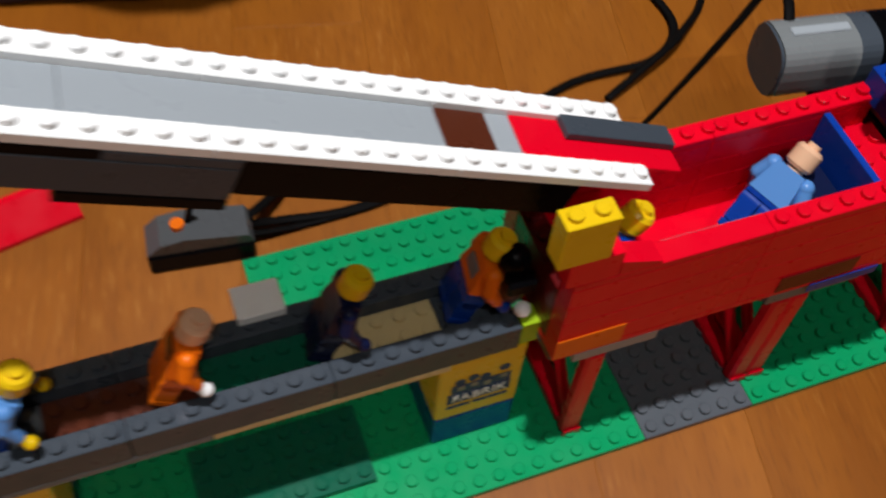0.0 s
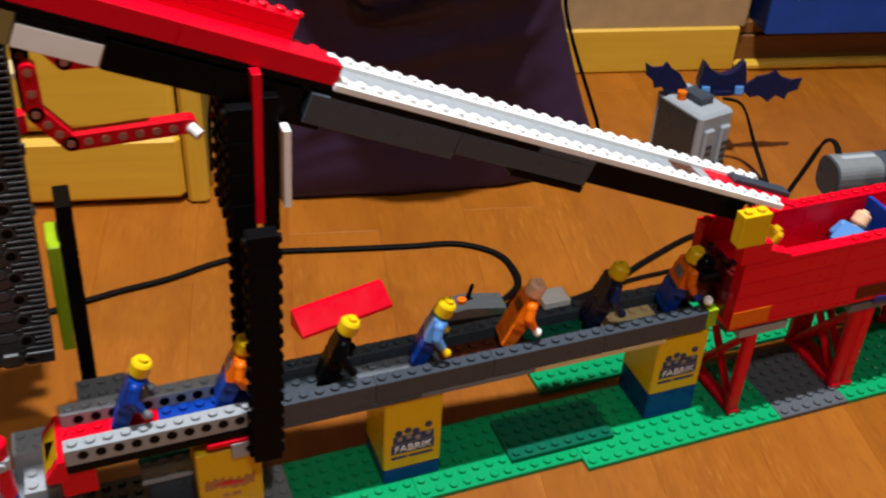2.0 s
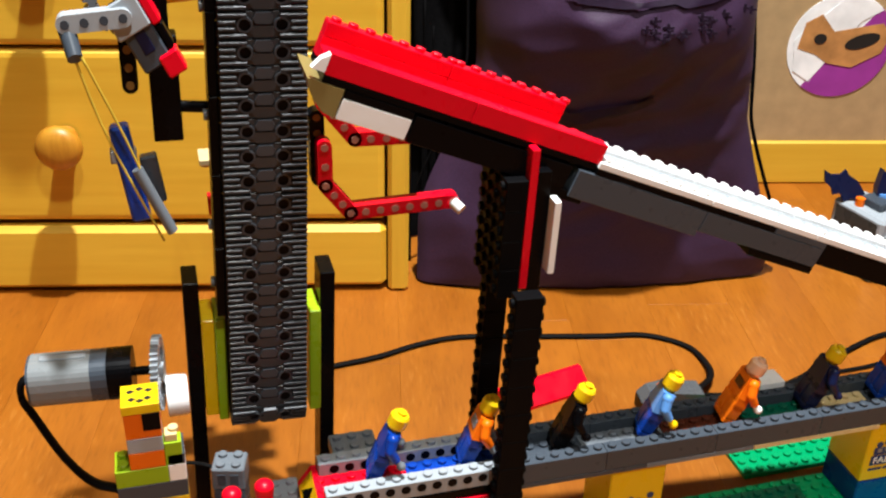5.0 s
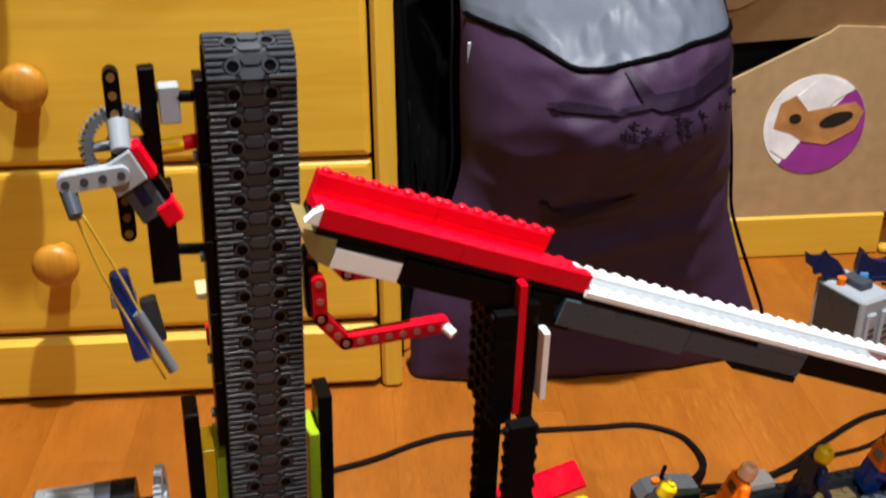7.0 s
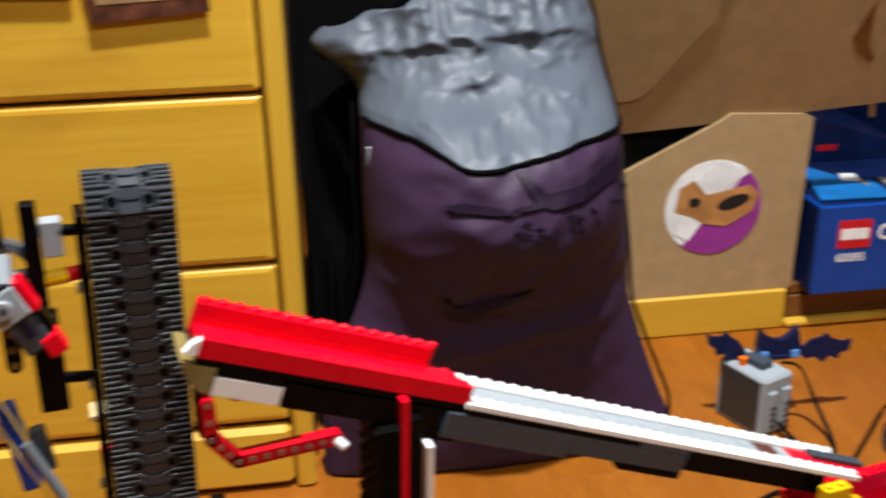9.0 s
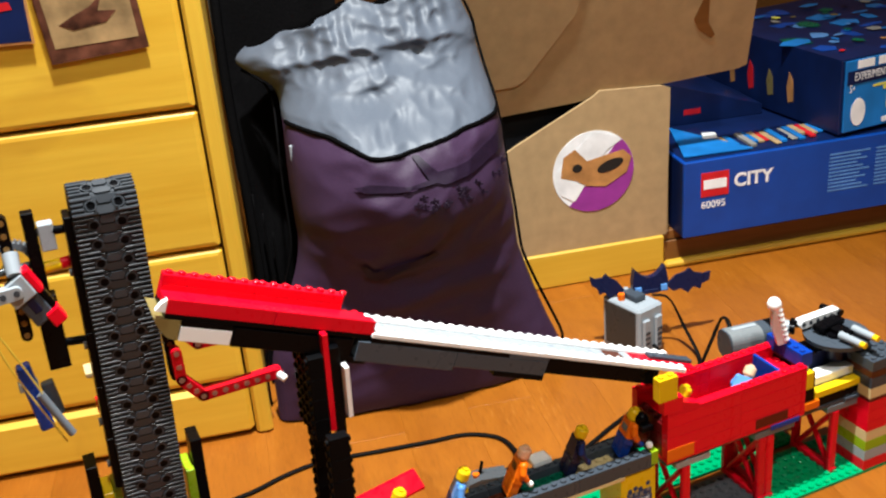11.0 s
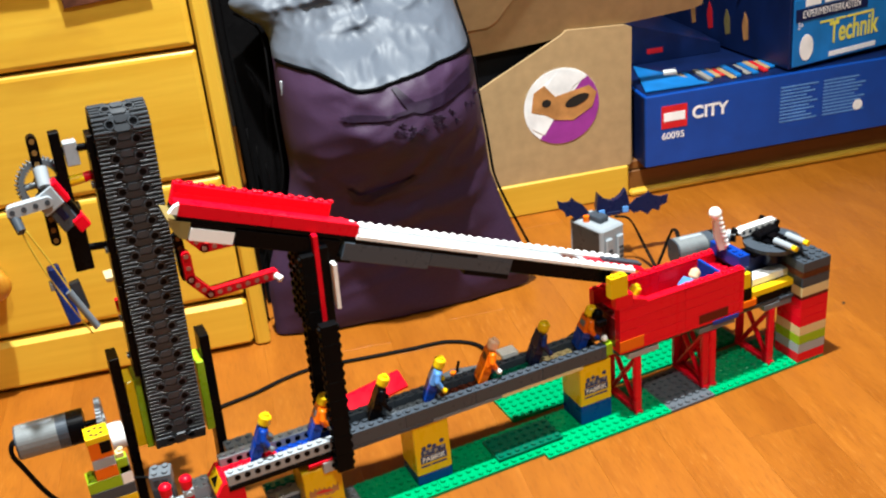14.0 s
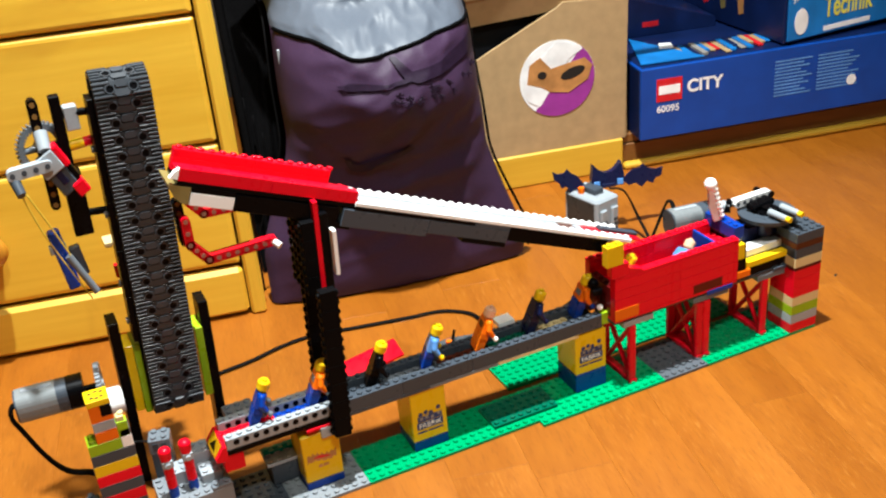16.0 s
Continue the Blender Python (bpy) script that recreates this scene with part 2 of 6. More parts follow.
# ---- mesh building ----
class Geo:
    """Collects faces, then links them as one mesh object."""

    def __init__(self):
        self.v, self.f, self.s, self.m, self.mi, self.tf = [], [], [], [], 0, Matrix.Identity(4)

    def add(self, verts, faces, smooth=False):
        k = len(self.v)
        self.v += [tuple(self.tf @ Vector(p)) for p in verts]
        self.f += [tuple(k + i for i in f) for f in faces]
        self.s += [smooth] * len(faces)
        self.m += [self.mi] * len(faces)

    def box(self, x0, y0, z0, x1, y1, z1, c=0.0003):
        """A box with chamfered edges."""
        lo, hi = (x0, y0, z0), (x1, y1, z1)
        c = min(c, *[(b - a) * 0.45 for a, b in zip(lo, hi)])
        vs, idx = [], {}
        for sx in (0, 1):
            for sy in (0, 1):
                for sz in (0, 1):
                    sg = (sx, sy, sz)
                    for ax in range(3):
                        p = [(hi[k] - c if sg[k] else lo[k] + c) if k != ax else (hi[k] if sg[k] else lo[k]) for k in range(3)]
                        idx[(sx, sy, sz, ax)] = len(vs)
                        vs.append(p)
        fs = []
        for ax in range(3):
            a, b = [k for k in range(3) if k != ax]
            for sd in (0, 1):
                q = []
                for (i, j) in ((0, 0), (1, 0), (1, 1), (0, 1)):
                    sg = [0, 0, 0]
                    sg[ax], sg[a], sg[b] = sd, i, j
                    q.append(idx[(*sg, ax)])
                flip = (ax == 1) != (sd == 0)
                fs.append(q[::-1] if flip else q)
            for i in (0, 1):
                for j in (0, 1):
                    q = []
                    for (e, w) in ((0, a), (1, a), (1, b), (0, b)):
                        sg = [0, 0, 0]
                        sg[ax], sg[a], sg[b] = e, i, j
                        q.append(idx[(*sg, w)])
                    flip = ((i + j) % 2 == 0) != (ax == 1)
                    fs.append(q if not flip else q[::-1])
        for sx in (0, 1):
            for sy in (0, 1):
                for sz in (0, 1):
                    q = [idx[(sx, sy, sz, ax)] for ax in range(3)]
                    fs.append(q if (sx + sy + sz) % 2 else q[::-1])
        self.add(vs, fs)

    def cone(self, p0, p1, r0, r1, n=12, caps=True):
        """A round bar from p0 to p1 with end radii r0, r1."""
        p0, p1 = Vector(p0), Vector(p1)
        q = (p1 - p0).to_track_quat("Z", "Y")
        ring = [q @ Vector((math.cos(2 * math.pi * i / n), math.sin(2 * math.pi * i / n), 0)) for i in range(n)]
        a, b = [p0 + r * r0 for r in ring], [p1 + r * r1 for r in ring]
        self.add(a + b, [(i, (i + 1) % n, n + (i + 1) % n, n + i) for i in range(n)], True)
        if caps:
            if r0 > 1e-5:
                self.add(a, [tuple(range(n))[::-1]])
            if r1 > 1e-5:
                self.add(b, [tuple(range(n))])

    def stud(self, x, y, z, n=10, axis=(0, 0, 1)):
        p = Vector((x, y, z))
        a = Vector(axis)
        self.cone(p - a * 0.0001, p + a * 0.0015, 0.0024, 0.0024, n, False)
        q = a.to_track_quat("Z", "Y")
        r1 = [p + a * 0.0015 + q @ Vector((0.0024 * math.cos(2 * math.pi * i / n), 0.0024 * math.sin(2 * math.pi * i / n), 0)) for i in range(n)]
        r2 = [p + a * 0.00175 + q @ Vector((0.0021 * math.cos(2 * math.pi * i / n), 0.0021 * math.sin(2 * math.pi * i / n), 0)) for i in range(n)]
        self.add(r1 + r2, [(i, (i + 1) % n, n + (i + 1) % n, n + i) for i in range(n)])
        self.add(r2, [tuple(range(n))])

    def lathe(self, c, prof, n=24):
        """A turned piece: profile of (distance along -y, radius) round the axis through c."""
        vs = [(c[0] + r * math.cos(2 * math.pi * i / n), c[1] - a, c[2] + r * math.sin(2 * math.pi * i / n)) for a, r in prof for i in range(n)]
        fs = [(k * n + i, k * n + (i + 1) % n, (k + 1) * n + (i + 1) % n, (k + 1) * n + i) for k in range(len(prof) - 1) for i in range(n)]
        self.add(vs, fs, True)

    def ball(self, c, r, nu=12, nv=8, squash=(1, 1, 1)):
        vs = [(c[0], c[1], c[2] + r * squash[2])]
        for j in range(1, nv):
            for i in range(nu):
                a, b = math.pi * j / nv, 2 * math.pi * i / nu
                vs.append((c[0] + r * squash[0] * math.sin(a) * math.cos(b), c[1] + r * squash[1] * math.sin(a) * math.sin(b), c[2] + r * squash[2] * math.cos(a)))
        vs.append((c[0], c[1], c[2] - r * squash[2]))
        fs = [(0, 1 + i, 1 + (i + 1) % nu) for i in range(nu)]
        for j in range(nv - 2):
            for i in range(nu):
                k = 1 + j * nu
                fs.append((k + i, k + nu + i, k + nu + (i + 1) % nu, k + (i + 1) % nu))
        k, e = 1 + (nv - 2) * nu, len(vs) - 1
        fs += [(k + i, e, k + (i + 1) % nu) for i in range(nu)]
        self.add(vs, fs, True)

    def prism(self, poly, d0, d1, axis="y"):
        """A flat outline pulled from d0 to d1. axis y: outline in x, z; axis x: in y, z; axis z: in x, y."""
        n = len(poly)
        area = sum(poly[i][0] * poly[(i + 1) % n][1] - poly[(i + 1) % n][0] * poly[i][1] for i in range(n))
        if area < 0:
            poly = poly[::-1]
        put = {"y": lambda a, b, d: (a, d, b), "x": lambda a, b, d: (d, a, b), "z": lambda a, b, d: (a, b, d)}[axis]
        vs = [put(a, b, d0) for a, b in poly] + [put(a, b, d1) for a, b in poly]
        fs = [tuple(range(n))[::-1], tuple(range(n, 2 * n))] + [(i, (i + 1) % n, n + (i + 1) % n, n + i) for i in range(n)]
        if (axis == "y") == (d1 > d0):
            fs = [f[::-1] for f in fs]
        self.add(vs, fs)

    def tube(self, pts, r, n=8, sub=6, flat=1.0):
        """A round cord through points, smoothed."""
        P3 = [Vector(p) for p in pts]
        path = []
        for i in range(len(P3) - 1):
            a, b, c, d = P3[max(i - 1, 0)], P3[i], P3[i + 1], P3[min(i + 2, len(P3) - 1)]
            for k in range(sub):
                s = k / sub
                path.append(0.5 * (2 * b + (c - a) * s + (2 * a - 5 * b + 4 * c - d) * s * s + (3 * b - a - 3 * c + d) * s ** 3))
        path.append(P3[-1])
        vs, fs = [], []
        for i, p in enumerate(path):
            t = (path[min(i + 1, len(path) - 1)] - path[max(i - 1, 0)]).normalized()
            side = t.cross(Vector((0, 0, 1)))
            side = side.normalized() if side.length > 1e-3 else Vector((1, 0, 0))
            up = side.cross(t)
            vs += [p + side * (r * flat * math.cos(2 * math.pi * k / n)) + up * (r * math.sin(2 * math.pi * k / n)) for k in range(n)]
        for i in range(len(path) - 1):
            fs += [(i * n + k, (i + 1) * n + k, (i + 1) * n + (k + 1) % n, i * n + (k + 1) % n) for k in range(n)]
        fs += [tuple(range(n)), tuple(range(len(vs) - n, len(vs)))[::-1]]
        self.add(vs, fs, True)

    def mesh(self, name, mats):
        me = bpy.data.meshes.new(name)
        me.from_pydata(self.v, [], self.f)
        for m in mats:
            me.materials.append(m)
        me.polygons.foreach_set("use_smooth", self.s)
        me.polygons.foreach_set("material_index", self.m)
        me.update()
        return me


def thing(name, x, y, z, label, category, group="", turn=0.0, m=None):
    ob = new(name)
    ob.empty_display_size = 0.01
    ob.matrix_basis = m if m else pose(x, y, z, 0, 0, turn)
    return tagged(ob, label, category, group)


def part(name, g, mats, parent, label="", m=None):
    """One mesh under a thing or part, at the pose m in its parent's space."""
    mats = mats if isinstance(mats, (list, tuple)) else [mats]
    ob = new(name, g if isinstance(g, bpy.types.Mesh) else g.mesh(name, mats))
    ob.parent = parent
    if m:
        ob.matrix_basis = m
    return tagged(ob, label)


def solo(name, g, mats, label, category, group="", m=None, kind=""):
    mats = mats if isinstance(mats, (list, tuple)) else [mats]
    ob = new(name, g.mesh(name, mats))
    if m:
        ob.matrix_basis = m
    return tagged(ob, label, category, group, kind)


brick_store = {}


def brick_mesh(nx, ny, h, studs, mat):
    key = (nx, ny, round(h, 5), studs, mat.name)
    if key not in brick_store:
        g = Geo()
        g.box(0.00008, 0.00008, 0, nx * S - 0.00008, ny * S - 0.00008, h - 0.00004)
        if studs:
            for i in range(round(nx)):
                for j in range(round(ny)):
                    g.stud((i + 0.5) * S, (j + 0.5) * S, h)
        brick_store[key] = g.mesh("brick", [mat])
    return brick_store[key]


def toy_brick(parent, mat, x, y, z, nx, ny, h=B, studs=True, name="brick", label="", turn=None):
    """A toy brick: x, y in studs and z in metres, in its parent's space."""
    ob = new(name, brick_mesh(nx, ny, h, studs, mat))
    ob.parent = parent
    ob.matrix_basis = pose(x * S, y * S, z, *(turn or (0, 0, 0)))
    return tagged(ob, label)


# ---- the room ----
ANG = -12.0
ROOM = pose(-0.1495, 0.3335, 0, 0, 0, ANG)


def room(u, v, z):
    return tuple(ROOM @ Vector((u, v, z)))


g = Geo()
g.box(-1.8, -2.4, -0.03, 2.2, 1.2, -0.002, 0.001)
floor = solo("floor", g, SHADEDWOOD, "orange-brown laminate floor in narrow strips", "floor", m=ROOM, kind="structure")

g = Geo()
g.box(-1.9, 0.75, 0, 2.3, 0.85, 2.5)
solo("wall_north", g, WALLPAINT, "plain wall behind the furniture, darkened to curb bounced light", "wall", m=ROOM, kind="structure")
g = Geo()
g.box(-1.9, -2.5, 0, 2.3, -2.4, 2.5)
solo("wall_south", g, WALLPAINT, "plain wall, darkened to curb bounced light", "wall", m=ROOM, kind="structure")
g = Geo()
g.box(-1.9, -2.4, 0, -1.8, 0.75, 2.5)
solo("wall_west", g, WALLPAINT, "plain wall, darkened to curb bounced light", "wall", m=ROOM, kind="structure")
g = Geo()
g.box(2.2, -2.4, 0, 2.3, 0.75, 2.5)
solo("wall_east", g, WALLPAINT, "plain wall, darkened to curb bounced light", "wall", m=ROOM, kind="structure")
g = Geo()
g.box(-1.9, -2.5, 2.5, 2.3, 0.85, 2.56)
solo("ceiling", g, CEIL, "plain ceiling, darkened to curb bounced light", "ceiling", m=ROOM, kind="structure")


# ---- dresser ----
dresser = thing("dresser", 0, 0, 0, "varnished pine dresser with drawers and round knobs", "dresser", m=ROOM.copy())
# carcass coloured darker than the pine for the shade in the drawer gaps
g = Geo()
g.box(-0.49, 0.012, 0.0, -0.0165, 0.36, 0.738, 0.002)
part("carcass", g, SHADEDWOOD, dresser)
g = Geo()
g.box(-0.0155, -0.004, 0.0, 0.0005, 0.37, 0.738, 0.003)
part("side_panel", g, PINEV, dresser)
g = Geo()
g.box(-0.506, -0.004, 0.0, -0.4905, 0.37, 0.738, 0.003)
part("side_panel", g, PINEV, dresser)
g = Geo()
g.box(-0.52, -0.012, 0.738, 0.014, 0.38, 0.760, 0.004)
part("top", g, PINE, dresser)
g = Geo()
g.box(-0.4895, -0.003, 0.0035, -0.0168, 0.0115, 0.0575, 0.0045)
part("plinth", g, PINE, dresser)
for z0, z1 in ((0.0625, 0.1955), (0.1990, 0.3240), (0.3275, 0.4525), (0.4560, 0.5810), (0.5845, 0.7200)):
    g = Geo()
    g.box(-0.4885, 0.0004, z0, -0.018, 0.0115, z1, 0.0022)
    q = [(-0.4865, z0 + 0.002), (-0.020, z0 + 0.002), (-0.020, z1 - 0.002), (-0.4865, z1 - 0.002)]
    w = [(-0.4835, z0 + 0.005), (-0.023, z0 + 0.005), (-0.023, z1 - 0.005), (-0.4835, z1 - 0.005)]
    g.add([(a, 0.0005, b) for a, b in q] + [(a, -0.0002, b) for a, b in w], [(i, (i + 1) % 4, 4 + (i + 1) % 4, 4 + i) for i in range(4)] + [(4, 5, 6, 7)])
    front = part("drawer_front", g, PINE, dresser)
    g = Geo()
    zc = (z0 + z1) / 2 + 0.003
    prof = [(0.0, 0.0085), (0.004, 0.0075), (0.010, 0.0085), (0.015, 0.0135), (0.020, 0.0165), (0.0245, 0.0160), (0.0275, 0.0125), (0.0288, 0.006), (0.0289, 0.0002)]
    g.lathe((-0.2475, -0.0020, zc), prof, 24)
    part("knob", g, KNOB, front, "round turned wooden knob")

photo = thing("photo_card", 0, 0, 0, "tilted photo of a brown boat stuck on the drawer", "picture", m=ROOM @ pose(-0.1235, -0.0042, 0.3785, 0, -4, 0))
g = Geo()
g.box(0.0, 0.0, 0.0, 0.078, 0.0007, 0.10, 0.0002)
part("print_border", g, PHOTO, photo)
g = Geo()
g.prism([(0.006, 0.012), (0.072, 0.010), (0.073, 0.094), (0.005, 0.094)], -0.0003, -0.0001)
part("print_field", g, plain("sepia_print", (0.34, 0.22, 0.10), 0.4, 40, 0.45), photo, "sepia photo field")
g = Geo()
g.prism([(0.014, 0.030), (0.024, 0.024), (0.050, 0.026), (0.060, 0.034), (0.046, 0.036), (0.052, 0.048), (0.040, 0.040), (0.028, 0.036)], -0.0006, -0.0004)
part("boat_picture", g, PHOTO, photo, "dark boat shape")
g = Geo()
card = thing("postcard", 0, 0, 0, "dark blue card with an orange edge on the drawer", "picture", m=ROOM @ pose(-0.2165, -0.0042, 0.4005, 0, 2, 0))
g.box(0.0, 0.0, 0.0, 0.084, 0.0007, 0.06, 0.0002)
part("card_edge", g, INKORANGE, card)
g = Geo()
g.prism([(0.0, 0.0022), (0.0818, 0.0022), (0.0818, 0.06), (0.0, 0.06)], -0.0003, -0.0001)
part("card_print", g, BOXNAVY, card)
g = Geo()
g.prism([(0.010, 0.030), (0.040, 0.024), (0.072, 0.028), (0.070, 0.034), (0.040, 0.032), (0.014, 0.036)], -0.0006, -0.0004)
part("red_print", g, INKRED, card)

# ---- low shelf with boxes ----
shelf = thing("low_shelf", 0, 0, 0, "low pine shelf board with a recessed front in shaded brown", "shelf", m=ROOM @ pose(0.323, 0.195, 0))
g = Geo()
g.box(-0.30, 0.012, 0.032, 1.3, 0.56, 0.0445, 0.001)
part("board", g, SHADEDWOOD, shelf)
g = Geo()
g.box(-0.29, -0.001, 0.0, 0.166, 0.011, 0.0445, 0.002)
part("front_board", g, PINE, shelf, "pale pine front board")
# the shade under the boxes is put into this front's brown
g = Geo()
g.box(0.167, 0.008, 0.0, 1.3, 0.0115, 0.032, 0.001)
part("recessed_front", g, SHADEDWOOD, shelf, "recessed front, browned for its shade")
g = Geo()
g.box(0.167, -0.004, 0.0, 1.3, 0.0075, 0.009, 0.003)
part("skirting", g, PINE, shelf, "narrow pine skirting strip")


# back board in the same wood colour with shade mixed in
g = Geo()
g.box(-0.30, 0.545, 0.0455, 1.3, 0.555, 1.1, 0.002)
part("back_board", g, SHADEDWOOD, shelf, "back board in shaded brown wood")


def lettering(text, size, mat, parent, m, label="", bold=0.0):
    """Flat letters from the built-in font, as one mesh."""
    cu = bpy.data.curves.new("lettering", "FONT")
    cu.body, cu.size, cu.extrude, cu.align_x, cu.align_y, cu.offset = text, size, 0.00012, "CENTER", "CENTER", bold
    tmp = bpy.data.objects.new("lettering", cu)
    scene.collection.objects.link(tmp)
    bpy.context.view_layer.update()
    me = bpy.data.meshes.new_from_object(tmp.evaluated_get(bpy.context.evaluated_depsgraph_get()))
    bpy.data.objects.remove(tmp)
    me.materials.clear()
    me.materials.append(mat)
    ob = new("lettering", me)
    ob.parent = parent
    ob.matrix_basis = m
    return tagged(ob, label)


def bars(name, rows, mat, parent, m, label=""):
    """Plain bars x0, z0, x1, z1 on a face that looks along -y."""
    g = Geo()
    for x0, z0, x1, z1 in rows:
        g.box(x0, -0.0003, z0, x1, 0.0, z1, 0.00005)
    return part(name, g, mat, parent, label, m)


# cardboard box with a cut front panel
SH = 0.0447
carton = thing("cardboard_box", 0, 0, 0, "open brown cardboard box with a round printed sticker", "box", m=ROOM @ pose(0.3185, 0.197, SH))
g = Geo()
g.prism([(-0.02, 0), (0.174, 0), (0.178, 0.180), (0.168, 0.184), (0.094, 0.188), (0.086, 0.182), (-0.005, 0.138), (-0.02, 0.13)], 0.0, 0.004)
part("front_panel", g, CARD, carton)
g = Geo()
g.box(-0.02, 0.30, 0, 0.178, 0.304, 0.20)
part("back_panel", g, CARDSHADE, carton, "inner back panel, blackened for the shade inside")
g = Geo()
g.prism([(0.0045, 0), (0.2995, 0), (0.2995, 0.2), (0.0045, 0.178)], 0.174, 0.178, "x")
part("side_panel", g, CARD, carton)
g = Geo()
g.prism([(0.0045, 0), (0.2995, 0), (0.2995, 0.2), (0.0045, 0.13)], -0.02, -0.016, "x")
part("side_panel", g, CARDSHADE, carton, "inner side panel, blackened for the shade inside")
g = Geo()
g.prism([(-0.12, 0.166), (0.06, 0.1765), (0.12, 0.1815), (0.262, 0.192), (0.272, 0.196), (0.268, 0.42), (-0.12, 0.42)], 0.009, 0.0125)
flap = part("flap", g, CARD, carton, "raised brown cardboard flap", pose(0, 0.011, 0.170, 15) @ pose(0, -0.011, -0.170))
g = Geo()
g.prism([(-0.10, 0.205), (-0.004, 0.209), (0.008, 0.216), (0.060, 0.285), (0.075, 0.36), (-0.10, 0.36)], 0.0070, 0.0088)
part("folded_edge", g, CARD, flap, "folded cardboard edge")
g = Geo()
g.prism([(0.198, 0.262), (0.206, 0.248), (0.222, 0.236), (0.226, 0.24), (0.216, 0.256), (0.212, 0.30)], 0.0084, 0.0088)
part("torn_edge", g, SHADEDWOOD, flap, "torn brown edge")
# added dark sheet behind the front panel, standing for the shaded inside
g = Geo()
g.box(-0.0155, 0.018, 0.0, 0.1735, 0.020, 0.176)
part("inner_shade", g, CARDSHADE, carton, "near-black sheet for the shade inside the box")
g = Geo()
g.prism([(0.084 + 0.049 * math.cos(a * math.pi / 24), 0.094 + 0.049 * math.sin(a * math.pi / 24)) for a in range(48)], -0.0006, -0.0001)
sticker = part("sticker", g, INKWHITE, carton, "round white and magenta sticker with a wooden ring picture")
g = Geo()
arc = [(0.084 + 0.0488 * math.cos(a), 0.094 + 0.0488 * math.sin(a)) for a in np.linspace(radians(-128), radians(48), 30)]
g.prism([(float(a), float(b)) for a, b in arc], -0.0009, -0.0007)
part("magenta_field", g, INKPURPLE, sticker)
g = Geo()
g.prism([(0.060, 0.060), (0.100, 0.118), (0.118, 0.128), (0.112, 0.134), (0.084, 0.142), (0.040, 0.100), (0.044, 0.070)], -0.0012, -0.0010)
part("white_field", g, INKWHITE, sticker)
g = Geo()
g.prism([(0.044, 0.092), (0.048, 0.116), (0.062, 0.124), (0.076, 0.108), (0.098, 0.112), (0.120, 0.116), (0.130, 0.106), (0.124, 0.088), (0.098, 0.074), (0.074, 0.078), (0.062, 0.086)], -0.0015, -0.0013)
part("ring_picture", g, INKORANGE, sticker)
g = Geo()
g.prism([(0.104 + 0.016 * math.cos(a * math.pi / 12), 0.099 + 0.007 * math.sin(a * math.pi / 12) + 0.004 * math.cos(a * math.pi / 12)) for a in range(24)], -0.0018, -0.0016)
g.prism([(0.064 + 0.006 * math.cos(a * math.pi / 10), 0.101 + 0.005 * math.sin(a * math.pi / 10)) for a in range(20)], -0.0018, -0.0016)
part("ring_hole", g, INKBLACK, sticker)

# blue toy carton
city = thing("toy_carton", 0, 0, 0, "long blue printed toy carton with white lettering", "box", m=ROOM @ pose(0.5060, 0.178, SH - 0.001))
g = Geo()
g.box(0, 0, 0, 0.48, 0.30, 0.094, 0.0008)
part("carton", g, BOXBLUE, city)
g = Geo()
g.box(-0.0006, 0.004, 0.002, -0.0001, 0.296, 0.092, 0.0001)
part("side_print", g, BOXNAVY, city, "dark printed side")
g = Geo()
g.box(0.004, 0.006, 0.0941, 0.47, 0.29, 0.0947, 0.0001)
part("top_print", g, BOXNAVY, city, "dark printed top")
g = Geo()
g.box(0.021, -0.0006, 0.049, 0.056, -0.0001, 0.079, 0.0001)
logo = part("logo_square", g, INKRED, city, "red square logo")
bars("logo_bar", [(0.024, 0.0585, 0.053, 0.0700)], INKWHITE, logo, pose(0, -0.0007, 0))
lettering("CITY", 0.0225, INKWHITE, city, pose(0.087, -0.0004, 0.0635, 90), bold=0.0007)
lettering("60095", 0.0125, INKWHITE, city, pose(0.037, -0.0004, 0.0385, 90), bold=0.0002)
rows = []
for k in range(11):
    rows.append((0.185, 0.030 + k * 0.0046, 0.238 - (k * 7 % 5) * 0.004, 0.032 + k * 0.0046))
    rows.append((0.246, 0.030 + k * 0.0046, 0.306 - (k * 3 % 4) * 0.005, 0.032 + k * 0.0046))
bars("small_print", rows, INKPALE, city, pose(0, 0, 0))
g = Geo()
g.cone((0.297, -0.0001, 0.037), (0.297, -0.0005, 0.037), 0.007, 0.007, 20)
part("warning_mark", g, INKWHITE, city, "round white warning mark")

lid = thing("open_carton_lid", 0, 0, 0, "open dark blue carton lid with printed pictures", "box", m=ROOM @ pose(0.512, 0.31, SH + 0.0945))
g = Geo()
g.prism([(0.0, 0.0), (0.16, 0.0), (0.16, 0.012), (0.03, 0.055), (0.0, 0.060)], 0.0, 0.16)
part("lid", g, BOXNAVY, lid)
g = Geo()
g.box(0.052, -0.0004, 0.012, 0.075, 0.0, 0.019, 0.0001)
part("print_stripe", g, INKRED, lid)
rnd = random.Random(4)
for k in range(16):
    x, h = 0.062 + 0.0078 * k, 0.001 + 0.0035 * rnd.random()
    g = Geo()
    g.box(x, -0.10 - 0.02 * rnd.random(), 0, x + 0.0077, -0.07, h, 0.0006)
    part("tray_tab", g, (CARD, BOXSKY, BOXNAVY, INKGREY, BOXSKY, CARD, INKRED)[k % 7], lid)
g = Geo()
g.prism([(0.0, -0.118), (0.085, -0.122), (0.045, -0.045), (0.028, -0.010)], 0.0006, 0.0020, "z")
